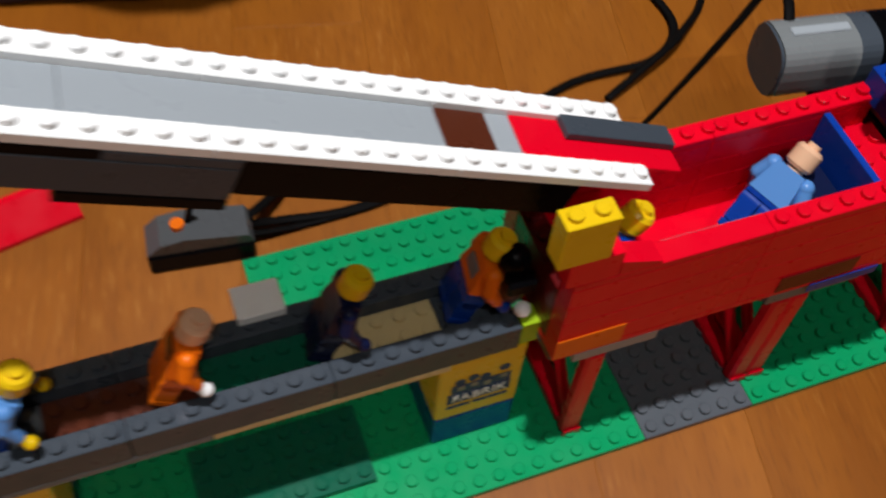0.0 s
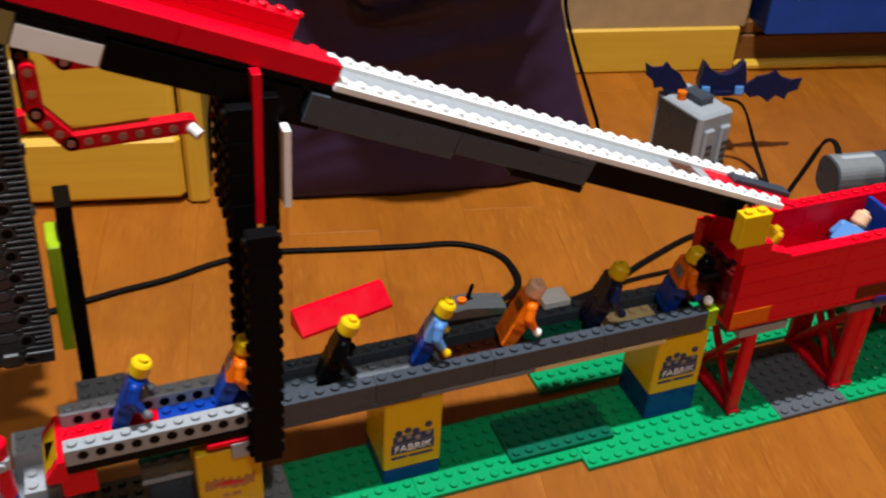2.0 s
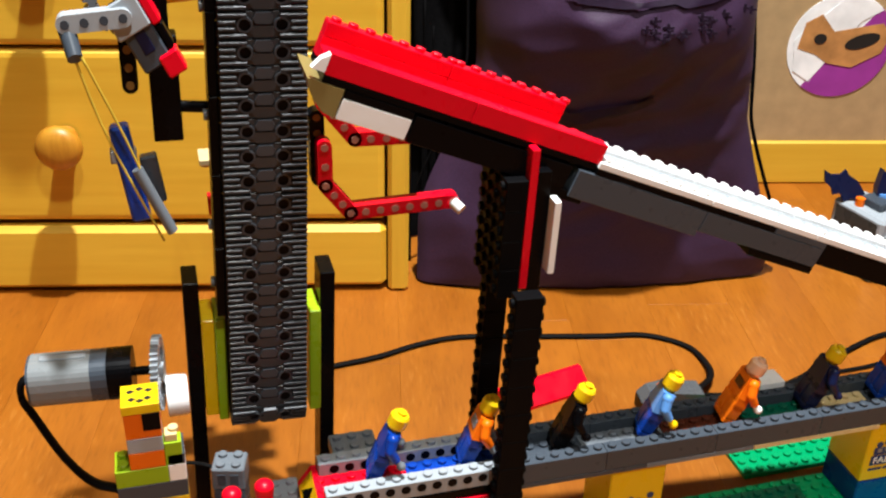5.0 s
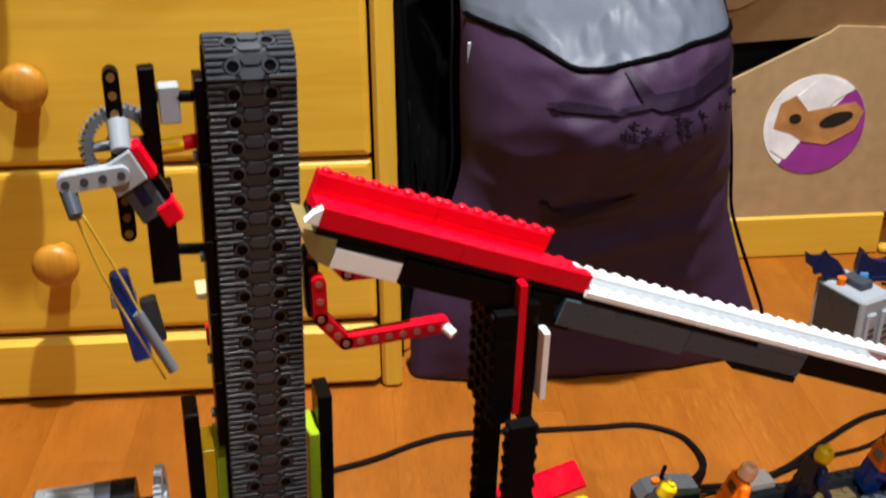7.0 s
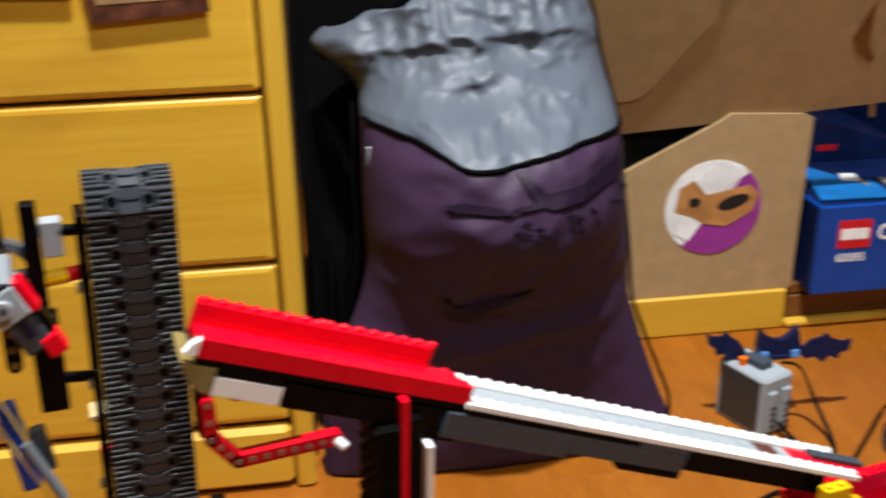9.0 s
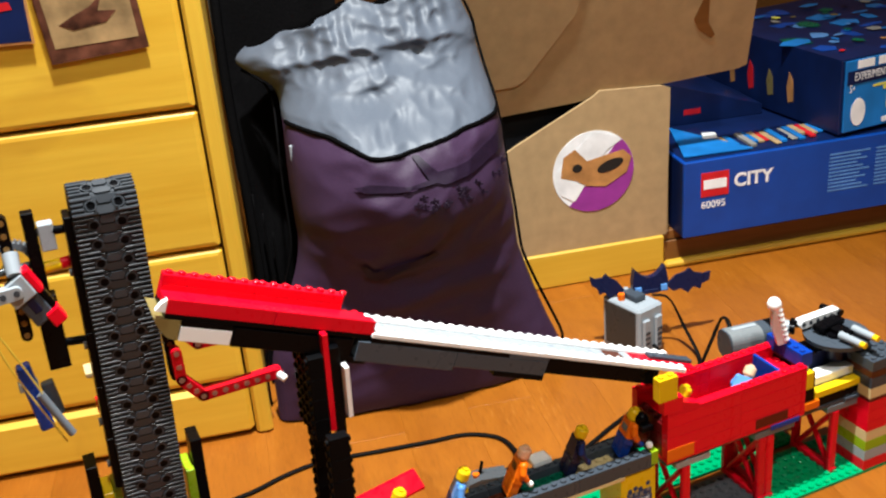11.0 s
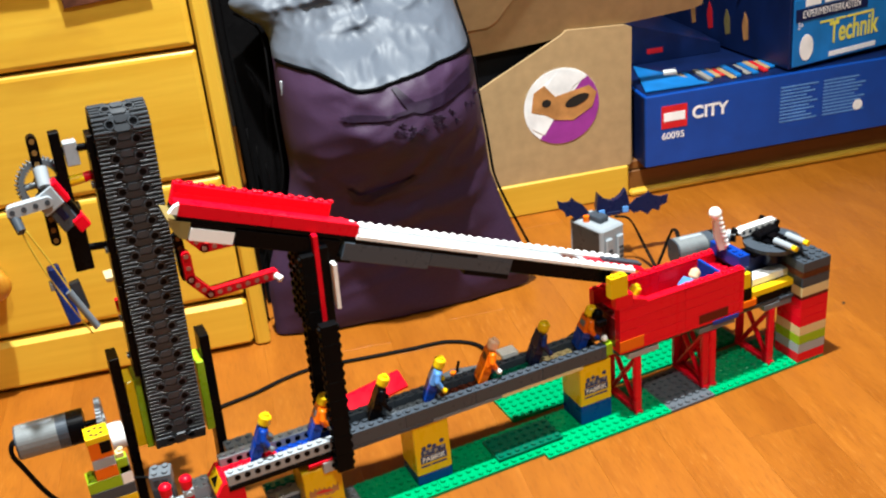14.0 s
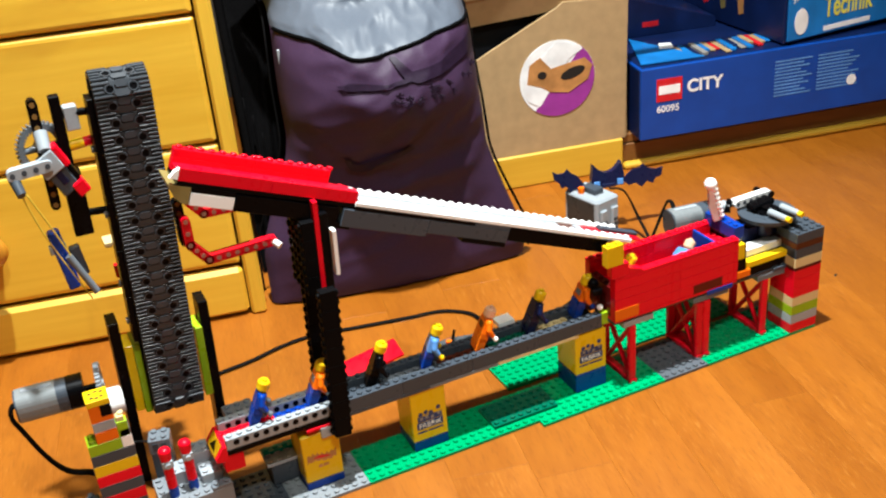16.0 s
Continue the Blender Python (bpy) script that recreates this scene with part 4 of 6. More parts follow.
g.prism([(0.0, 0.0), (0.0145, 0.0), (0.0145, 0.0012), (0.0, 0.0066)], 0.0, 0.0078)
part("rim_slope", g, RED, tub, "red slope on the rim", pose(0.0095, -0.0079, RIM + 0.0001 - 0.0512))
tb(ORANGE, 9.95, 1.92, Z0 + 0.002, 3.1, 0.08, 0.0110, False, "corner_brick", "orange corner brick")
tb(DKRED, 20.4, 1.94, Z0 + 0.003, 4, 0.06, 0.0090, False, "corner_brick", "dark red brick")
tb(BLUE, 22.3, 1.92, Z0 - 0.0032, 3.6, 0.08, 0.0046, False, "plate", "blue plate end")
tb(YELLOW, 9.0, 1.95, RIM + 0.0124, 2.1, 1, 0.0192, True, "yellow_brick", "yellow brick on the rim")
tb(LGREY, 14.4, 3.02, 0.1100, 4.6, 0.35, 0.0028, False, "tile", "light grey strip")
tb(DGREY, 19.0, 3.02, 0.1095, 3.4, 0.35, 0.0028, False, "tile", "dark grey strip")
tb(BLUE, 23.9, 3.02, 0.0820, 0.35, 3.96, 0.0345, False, "inner_panel", "thin blue panel across the trough")
tb(NAVY, 22.6, 3.3, 0.0764, 1.2, 3.4, 0.0240, False, "inner_block", "dark blue block")
tb(RED, 24.4, 3.1, 0.1052, 2.0, 3.4, 0.0050, True, "inner_brick")
tb(MGREY, 26.7, 2.4, 0.1100, 0.45, 5.4, 0.0045, False, "bar", "grey bar")
tb(BLACK, 26.6, 2.2, 0.0764, 1.3, 5.4, 0.0330, False, "end_block")
tb(BLUE, 26.3, 2.6, 0.1150, 1.4, 5.2, 0.0120, True, "end_brick", "blue end bricks")
tb(YELLOW, 26.6, 1.95, 0.0960, 0.9, 1, 0.0150, False, "corner_brick", "yellow corner brick")
tb(ORANGE, 26.6, 1.9, 0.0760, 1.8, 0.5, 0.0070, True, "plate", "orange yellow plate")
tb(BLACK, 28.0, 2.4, 0.0735, 6.4, 1, 0.0090, False, "beam")
tb(YELLOW, 28.0, 2.2, 0.0826, 6.2, 1, 0.0060, False, "tile", "bright yellow tile strip")
tb(MGREY, 28.3, 3.3, 0.0830, 3, 2.4, 0.0060, False, "tile", "grey tile")
tb(WHITE, 28.2, 3.25, 0.0892, 6.0, 1.6, 0.0070, False, "tile", "white brick")
tb(NAVY, 28.2, 5.2, 0.0735, 6, 2.6, 0.0350, False, "panel", "dark blue panel")
tb(DGREY, 32.0, 2.1, 0.0697, 3.4, 4.4, 0.0037, True, "plate")
tub.location.x, tub.location.y = 0.086, 0.0185


def support(x, wide):
    """Triangular lattice girders, one stud thick each, standing side by side."""
    t = thing("lattice_support", x * S, 1.5 * S, P, "red plastic triangular lattice support", "toy support", "supports under the trough")
    for k in range(wide):
        a, b = k * S + 0.0003, (k + 1) * S - 0.0003
        m = (a + b) / 2
        g = Geo()
        g.box(a, 0.0, 0.0, b, 0.0055, 0.0605, 0.0012)
        part("front_post", g, RED, t)
        g = Geo()
        g.box(a, 0.0056, 0.0, b, 0.0475, 0.0050, 0.0008)
        part("foot_bar", g, RED, t)
        g = Geo()
        g.box(a, 0.0056, 0.0560, b, 0.0475, 0.0605, 0.0008)
        part("top_bar", g, RED, t)
        g = Geo()
        g.box(a, 0.0425, 0.0051, b, 0.0475, 0.0559, 0.0008)
        part("back_post", g, RED, t)
        for (y0, z0), (y1, z1) in (((0.005, 0.005), (0.043, 0.056)), ((0.043, 0.005), (0.005, 0.056))):
            g = Geo()
            g.cone((m, y0, z0), (m, y1, z1), 0.0024, 0.0024, 8)
            part("brace", g, RED, t)
        g = Geo()
        g.box(a, -0.001, 0.0, b, -0.0001, 0.0040, 0.0003)
        part("toe", g, RED, t)
    return t


for x, wide in ((12.1, 1), (21.3, 2), (30.7, 1)):
    support(x, wide)

# ---- striped corner tower with turntable ----
tower = thing("striped_tower", 34 * S, 0, P, "striped brick tower of red, lime, tan and grey layers", "toy tower")
z = 0.0
for mat, h in ((RED, B), (LGREY, B), (LIME, B), (TAN, B), (RED, B), (RED, B), (RED, B), (DKRED, P), (TAN, B), (DGREY, B), (BROWN, 0.0064), (DGREY, B)):
    toy_brick(tower, mat, 0, 0, z, 4, 4, h, mat is DGREY and z > 0.08)
    z += h

# ---- ramp ----
RAMP = pose(-0.1325, 0.0365, 0.2355, 0, 21.7, -3.6)
ramp = thing("slide_ramp", 0, 0, 0, "long sloping slide with white and red studded edges", "toy slide", m=RAMP)
for y in (0, 3):
    for k in range(4):
        toy_brick(ramp, WHITE, 8 * k, y, 0, 8, 1, P, True, "edge_plate", "white edge plate")
toy_brick(ramp, LGREY, 0, 1, 0.0, 12, 2, 0.0012, False, "floor_tile")
toy_brick(ramp, LGREY, 12, 1, 0.0, 12, 2, 0.0012, False, "floor_tile")
toy_brick(ramp, BROWN, 24, 1, 0.0, 2, 2, 0.0012, False, "floor_tile", "reddish brown tile")
toy_brick(ramp, LGREY, 26, 1, 0.0, 1, 2, 0.0012, False, "floor_tile")
toy_brick(ramp, RED, 27, 1, 0.0, 7, 2, 0.0016, False, "floor_tile", "red tile")
toy_brick(ramp, DGREY, 29, 2, 0.0017, 5, 1, 0.0026, False, "floor_tile", "dark grey tile")
toy_brick(ramp, BLACK, 0, 0, -P, 13, 4, P - 0.0001, False, "under_plate")
toy_brick(ramp, DGREY, -1, 0, -P - 0.0140, 9, 4, 0.0140, False, "under_beam")
toy_brick(ramp, DGREY, 8, 0, -P - 0.0110, 9, 4, 0.0110, False, "under_beam")
toy_brick(ramp, DGREY, 13, 0, -P, 4, 4, P - 0.0001, False, "under_plate")
toy_brick(ramp, BLACK, 17, 0, -0.0120, 12, 4, 0.0119, False, "under_beam")
toy_brick(ramp, BLACK, 12, 0, -P - 0.0150, 5, 4, 0.0038, False, "under_plate")

upper = thing("slide_start", 0, 0, 0, "steep red start of the slide with studded walls", "toy slide", m=pose(-0.1310, 0.0380, 0.2365, 0, 22.4, -0.5))
for k in range(2):
    toy_brick(upper, RED, -8.5 * (k + 1), 0, 0, 8.5, 1, B, False, "edge_brick")
    toy_brick(upper, RED, -17 + 7.5 * k, 3, 0, 7.5, 1, B, False, "edge_brick")
    toy_brick(upper, RED, -17 + 7.5 * k, 3, B, 7.5, 1, 2 * P, True, "edge_plate")
toy_brick(upper, RED, -2, 3, 0, 2, 1, P, True, "edge_plate")
toy_brick(upper, RED, -17, 1, 0.0010, 17, 2, 0.0050, False, "floor_tile")
toy_brick(upper, BLACK, -17, 0, -P, 17, 4, P - 0.0001, False, "under_plate")
toy_brick(upper, WHITE, -15.6, 0, -P - 0.0135, 4, 4, B - 0.0001, False, "under_brick", "white brick below the slide")
toy_brick(upper, BLACK, -15.6, 0, -P - 0.0038, 4, 4, 0.0037, False, "under_plate")
toy_brick(upper, BLACK, -11.5, 0, -P - 0.0140, 10, 4, 0.0127, False, "under_beam")
toy_brick(upper, BLACK, -4, 0, -P - 0.0180, 4, 4, 0.0050, False, "under_beam")
g = Geo()
g.prism([(-0.142, -0.0035), (-0.1255, -0.0035), (-0.1255, -0.0165), (-0.131, -0.0155), (-0.136, -0.012), (-0.140, -0.007)], 0.0, 0.032)
part("curved_slope", g, DKTAN, upper, "olive curved slope brick")
g = Geo()
g.prism([(-0.142, 0.001), (-0.1362, 0.001), (-0.1362, 0.009), (-0.1395, 0.006)], -0.0005, 0.004)
part("end_tile", g, WHITE, upper, "small white end tile")


# ---- black post ----
post = thing("black_post", 0, 0, 0, "tall black brick post with a red stripe", "toy post", m=pose(-0.1815, 0.0137, 0.053, 0, 2.0, 0))


def studded_column(x0, y0, z0, x1, y1, z1, studs_at, mat=MATTE, name="column"):
    """Bricks laid on their side: layers one above the other, studs facing -x or +x."""
    n = max(1, round((z1 - z0) / S))
    dz = (z1 - z0) / n
    g = Geo()
    for k in range(0, n, 2):
        g.box(x0, y0, z0 + k * dz, x1, y1, z0 + min(n, k + 2) * dz - 0.0001, 0.0003)
    for k in range(n):
        for j in range(max(1, round((y1 - y0) / S))):
            y = y0 + (j + 0.5) * (y1 - y0) / max(1, round((y1 - y0) / S))
            zz = z0 + (k + 0.5) * dz
            if "-" in studs_at:
                g.stud(x0, y, zz, 8, (-1, 0, 0))
            if "+" in studs_at:
                g.stud(x1, y, zz, 8, (1, 0, 0))
    return part(name, g, mat, post)


studded_column(0.0005, 0.0, 0.0, 0.0140, 0.0078, 0.132, "-+", name="lower_column")
studded_column(0.0030, 0.048, -0.0495, 0.0145, 0.058, 0.120, "-", name="back_column")
studded_column(-0.0022, 0.0190, 0.121, 0.0080, 0.055, 0.182, "-", name="upper_column")
g = Geo()
g.box(0.0122, 0.0190, 0.121, 0.0188, 0.055, 0.186, 0.0003)
part("upper_column", g, BLACK, post)
g = Geo()
g.box(0.0082, 0.0184, 0.126, 0.0120, 0.050, 0.197, 0.0003)
part("red_stripe", g, RED, post, "thin red plate set on edge")
g = Geo()
g.box(0.0192, 0.0125, 0.1365, 0.0224, 0.0203, 0.1735, 0.0003)
part("white_tile", g, WHITE, post, "white tile set upright")
g = Geo()
g.box(0.0189, 0.0205, 0.140, 0.0220, 0.0270, 0.170, 0.0003)
part("spacer", g, BLACK, post)


def liftarm(parent, pts, y, mat=RED, w=0.0072, thick=0.0074, label="red bent arm with pin holes"):
    """A flat bent arm with round ends and holes, lying in the x, z plane."""
    g = Geo()
    holes = []
    for (a, b), (c, d) in zip(pts, pts[1:]):
        v = Vector((c - a, d - b))
        L = v.length
        ang = math.atan2(v.y, v.x)
        poly = []
        for k in range(9):
            t = ang + math.pi / 2 + math.pi * k / 8
            poly.append((a + w / 2 * math.cos(t), b + w / 2 * math.sin(t)))
        for k in range(9):
            t = ang - math.pi / 2 + math.pi * k / 8
            poly.append((c + w / 2 * math.cos(t), d + w / 2 * math.sin(t)))
        g.prism(poly, y - thick / 2, y + thick / 2)
        n = max(1, round(L / S))
        holes += [(a + v.x * k / n, b + v.y * k / n) for k in range(n + 1)]
    ob = part("arm", g, mat, parent, label)
    kept = []
    for a, b in holes:
        if any((a - c) ** 2 + (b - d) ** 2 < 1e-5 for c, d in kept):
            continue
        kept.append((a, b))
        part("pin_hole", hole_mesh(LITHOLE if mat is RED else HOLEBROWN if mat is BLACK else DGREY), None, ob, "", pose(a, y - thick / 2, b))
    return ob


links = thing("linking_arms", -0.238, 0.092, 0.1985, "pair of red bent link arms between post and belt", "toy arm")
liftarm(links, [(-0.012, 0.036), (-0.012, 0.016), (0.0, 0.0), (0.052, 0.001)], 0.0)
liftarm(links, [(-0.012, 0.058), (0.003, 0.038), (0.034, 0.037)], 0.002)
g = Geo()
g.cone((0.052, -0.0038, 0.001), (0.0555, -0.008, -0.002), 0.0028, 0.0028, 12)
part("end_pin", g, WHITE, links, "pale grey end pin")
liftarm(links, [(-0.014, 0.048), (-0.014, 0.016)], 0.009, BLACK, 0.0072, 0.0076, "black upright arm")

# ---- belt lift ----
lift = thing("belt_lift", 0, 0, 0, "tall dark grey tread belt lift", "toy lift", m=pose(-0.2843, 0.1075, 0.0705, 0, 2.4, 0))
LH = 0.2840
R0 = 0.0155


def link_geo():
    """A wide tread link: a thin body with tall cross ribs, two ringed holes and six-sided pads between them."""
    g = Geo()
    g.box(-0.0199, -0.0060, -0.0030, 0.0199, 0.0060, -0.0004, 0.0004)
    for sx in (-1, 1):
        for k in range(4):
            y, x0 = -0.0058 + 0.0031 * k, (0.0122 if k in (1, 2) else 0.0072)
            g.box(min(sx * 0.0199, sx * x0), y, -0.0005, max(sx * 0.0199, sx * x0), y + 0.0017, 0.0013, 0.0004)
        g.cone((sx * 0.0082, 0.0, -0.0005), (sx * 0.0082, 0.0, 0.0011), 0.0040, 0.0036, 12, False)
        g.add([(sx * 0.0082 + r * math.cos(q * math.pi / 6), r * math.sin(q * math.pi / 6), 0.0011) for r in (0.0036, 0.0027) for q in range(12)], [(q, (q + 1) % 12, 12 + (q + 1) % 12, 12 + q) for q in range(12)])
    g.prism([(-0.0060, -0.0030), (-0.0042, -0.0058), (0.0042, -0.0058), (0.0060, -0.0030), (0.0042, -0.0004), (-0.0042, -0.0004)], -0.0005, 0.0006, "z")
    g.prism([(-0.0046, 0.0030), (-0.0032, 0.0006), (0.0032, 0.0006), (0.0046, 0.0030), (0.0032, 0.0058), (-0.0032, 0.0058)], -0.0005, 0.0013, "z")
    g.mi = 1
    for sx in (-1, 1):
        g.cone((sx * 0.0082, 0.0, -0.0005), (sx * 0.0082, 0.0, 0.0001), 0.0028, 0.0028, 12)
    return g.mesh("belt_link", [RUBBER, BLACK])


link_me = link_geo()
pitch = 0.0124
straight = LH - 2 * R0
n_st = int(straight / pitch)
spots = []
for k in range(n_st):
    z = R0 + (k + 0.5) * straight / n_st
    spots.append((0, -R0, z, 90))
    spots.append((0, R0, z, -90))
for k in range(4):
    a = (k + 0.5) * math.pi / 4
    spots.append((0, -R0 * math.cos(a), LH - R0 + R0 * math.sin(a), 90 - math.degrees(a)))
    spots.append((0, -R0 * math.cos(a), R0 - R0 * math.sin(a), 90 + math.degrees(a)))
for x, y, z, rx in spots:
    part("belt_link", link_me, None, lift, "", pose(x, y, z, rx, 0, 0))
g = Geo()
g.box(-0.0150, -0.0100, 0.012, 0.0150, 0.0100, LH - 0.012, 0.001)
part("inner_frame", g, BLACK, lift, "black inner frame")
for sx in (-1, 1):
    xc, low = (-0.0226, 0.0700) if sx < 0 else (0.0172, 0.0120)
    for k in range(5):
        g = Geo()
        step = (LH - 0.016 - low) / 5
        g.box(xc - 0.0022, -0.0085, low + k * step, xc + 0.0022, 0.0085, low + (k + 1) * step - 0.0004, 0.0004)
        part("side_beam", g, BLACK, lift, "black side beam")
    for zz in (0.085, 0.118, 0.176, 0.228):
        g = Geo()
        g.cone((xc + sx * 0.0023, 0.002, zz), (xc + sx * 0.0042, 0.002, zz), 0.0028, 0.0028, 10)
        part("side_pin", g, MGREY, lift, "grey side pin")

fork = thing("lift_stand", 0, 0, 0, "black upright stand with lime and yellow sides", "toy stand", m=pose(-0.2862, 0.1210, 0.0, 0, 1.9, 0))
for x0 in (-0.0410, 0.0300):
    g = Geo()
    g.box(x0, -0.010, 0.0, x0 + 0.0080, 0.010, 0.1545, 0.0005)
    part("upright", g, BLACK, fork)
g = Geo()
g.box(-0.0328, -0.013, 0.072, -0.0262, 0.010, 0.133, 0.0006)
part("yellow_panel", g, YELLOW, fork, "yellow side panel")
g = Geo()
g.box(-0.0260, -0.014, 0.069, -0.0206, 0.010, 0.134, 0.0006)
part("lime_panel", g, LIME, fork, "lime green side panel")
g = Geo()
g.box(0.0236, -0.014, 0.069, 0.0298, 0.010, 0.134, 0.0006)
part("lime_panel", g, LIME, fork, "lime green side panel")
# ---- carriage on the belt ----
carriage = thing("lift_carriage", 0, 0, 0, "tan lift platform with a red beam and cones behind the belt", "toy platform", m=pose(-0.280, 0.154, 0.208, 180))
toy_brick(carriage, TAN, -3.35, -1.0, 0, 6.6, 2, P, False, "platform")
g = Geo()
for k in range(2):
    for j in range(2):
        g.stud(-0.0235 + 0.008 * k, -0.004 + 0.008 * j, P)
g.stud(0.008, 0.004, P)
g.stud(0.016, 0.004, P)
part("studs", g, TAN, carriage)
beam(carriage, RED, -0.0245, 0.0105, 0.0170, 6, label="red beam with pin holes")
for cx, mat in ((-0.008, AMBER), (0.010, ORANGE)):
    g = Geo()
    g.cone((cx - 0.0085, 0.0085, 0.0100), (cx + 0.0085, 0.0085, 0.0100), 0.0062, 0.0062, 18)
    part("roller", g, mat, carriage, "orange yellow roller")
for cx, mat, h in ((-0.0085, MGREY, 0.0105), (0.0160, ORANGE, 0.0105)):
    g = Geo()
    g.cone((cx, -0.0125, -0.004), (cx, -0.0125, h - 0.004), 0.0042, 0.0026, 16)
    part("cone", g, mat, carriage)
    g = Geo()
    g.box(cx - 0.0045, -0.0160, -0.0078, cx + 0.0045, -0.0082, -0.0042, 0.0004)
    part("clip", g, LGREY, carriage)

# ---- linkage and gear beside the belt ----
mech = thing("crank_linkage", 0, 0, 0, "black linkage with grey gear and blue arm beside the belt", "toy mechanism", m=pose(-0.3240, 0.117, 0.2235, 0, 1.5, 0) @ Matrix.Diagonal((1.0, 1.0, 1.12, 1)))
g = Geo()
g.box(-0.0005, -0.004, 0.040, 0.0070, 0.004, 0.106, 0.0006)
part("upper_beam", g, BLACK, mech)
g = Geo()
g.box(-0.0035, -0.006, 0.010, 0.0100, 0.0045, 0.056, 0.0006)
part("lower_beam", g, BLACK, mech)
liftarm(mech, [(-0.0120, 0.104), (-0.0120, 0.036)], -0.004, BLACK, label="black arm with pin holes")
for zz, x1 in ((0.093, 0.028), (0.024, 0.024)):
    g = Geo()
    g.cone((0.004, 0.0, zz), (x1, -0.004, zz), 0.0026, 0.0026, 12)
    part("axle", g, BLACK, mech)
g = Geo()
g.box(0.0076, -0.0045, 0.082, 0.0170, 0.0045, 0.098, 0.0006)
part("grey_block", g, LGREY, mech, "light grey connector block")
g = Geo()
g.cone((0.004, 0.0, 0.071), (0.017, 0.0, 0.072), 0.0036, 0.0036, 12)
part("yellow_bush", g, YELLOW, mech)
g = Geo()
g.cone((0.017, 0.0, 0.072), (0.027, 0.0, 0.073), 0.0034, 0.0034, 12)
part("red_bush", g, RED, mech)


def gear(r, teeth, thick, holes=4):
    g = Geo()
    poly = []
    for k in range(teeth):
        for da, rr in ((-0.5, r * 0.90), (-0.22, r * 0.90), (-0.12, r), (0.12, r), (0.22, r * 0.90)):
            a = 2 * math.pi * (k + da) / teeth
            poly.append((rr * math.cos(a), rr * math.sin(a)))
    n = len(poly)
    inner = [(p[0] * 0.74, p[1] * 0.74) for p in poly]
    vs = [(a, -thick / 2, b) for a, b in poly] + [(a, thick / 2, b) for a, b in poly] + [(a, -thick / 2, b) for a, b in inner] + [(a, thick / 2, b) for a, b in inner]
    fs = []
    for i in range(n):
        j = (i + 1) % n
        fs += [(i, n + i, n + j, j), (i, j, 2 * n + j, 2 * n + i), (n + i, 3 * n + i, 3 * n + j, n + j), (2 * n + i, 2 * n + j, 3 * n + j, 3 * n + i)]
    g.add(vs, fs)
    for k in range(holes):
        a = math.pi * k / holes * 2
        c = Vector((math.cos(a), 0, math.sin(a)))
        g.cone(c * r * 0.15, c * r * 0.78, thick * 0.55, thick * 0.5, 8)
    g.cone((0, -thick * 0.8, 0), (0, thick * 0.8, 0), r * 0.28, r * 0.28, 14)
    return g


part("gear", gear(0.0180, 36, 0.0045), MGREY, mech, "large grey toothed gear", pose(-0.0120, 0.006, 0.072, 0, 0, 12))
g = Geo()
g.box(-0.0075, -0.006, -0.015, 0.0060, 0.004, 0.015, 0.0008)
blk = part("crank_block", g, DGREY, mech, "dark grey crank block", pose(-0.0050, -0.012, 0.060, 0, -28, 0))
g = Geo()
g.box(0.0062, -0.007, 0.0005, 0.0105, 0.003, 0.0165, 0.0008)
part("red_side", g, RED, blk, "red side plate")
g = Geo()
g.box(0.0010, -0.0075, -0.0215, 0.0100, 0.002, -0.0115, 0.0008)
part("red_block", g, RED, blk, "red end block")
g = Geo()
g.box(0.0062, -0.005, -0.0110, 0.0100, 0.003, 0.0000, 0.0008)
part("black_pin_block", g, BLACK, blk)
g = Geo()
g.box(-0.0030, -0.0066, -0.0080, 0.0020, -0.0061, 0.0040, 0.0004)
part("blue_pin", g, NAVY, blk)
g = Geo()
g.box(-0.0095, -0.0085, 0.002, 0.0060, -0.0062, 0.0165, 0.0006)
part("grey_edge", g, LGREY, blk)
liftarm(mech, [(-0.036, 0.066), (-0.012, 0.068)], -0.020, LGREY, 0.0074, 0.0074, "light grey arm")
g = Geo()
g.cone((-0.036, -0.018, 0.064), (-0.033, -0.028, 0.054), 0.0040, 0.0034, 12)
part("crank_pin", g, DGREY, mech, "dark grey pin")
g = Geo()
g.cone((-0.011, -0.008, 0.086), (-0.011, -0.016, 0.076), 0.0050, 0.0046, 12)
part("knuckle", g, LGREY, mech, "grey knuckle joint")
g = Geo()
g.box(-0.0045, -0.004, -0.040, 0.0045, 0.004, 0.004, 0.0012)
arm = part("blue_arm", g, BLUE, mech, "dark blue lever", pose(-0.0185, -0.012, 0.017, 0, -9, 0))
g = Geo()
g.box(0.0055, -0.002, -0.034, 0.0135, 0.004, -0.012, 0.0008)
part("grey_plate", g, DGREY, arm)
g = Geo()
g.cone((0.004, -0.008, -0.014), (0.013, -0.010, -0.045), 0.0027, 0.0027, 12)
part("grey_rod", g, MGREY, arm, "grey rod end")
g = Geo()
g.box(-0.024, -0.014, 0.004, -0.012, -0.008, 0.010, 0.0006)
part("grey_stub", g, LGREY, mech)
g = Geo()
g.tube([(-0.034, -0.026, 0.056), (-0.024, -0.022, 0.020), (-0.003, -0.021, -0.030)], 0.0006, 6, 5)
g.tube([(-0.031, -0.028, 0.056), (-0.016, -0.022, 0.018), (0.000, -0.021, -0.027)], 0.0006, 6, 5)
band = plain("yellow_rubber", (0.62, 0.45, 0.05), 0.5)
part("rubber_band", g, band, mech, "thin yellow rubber band")

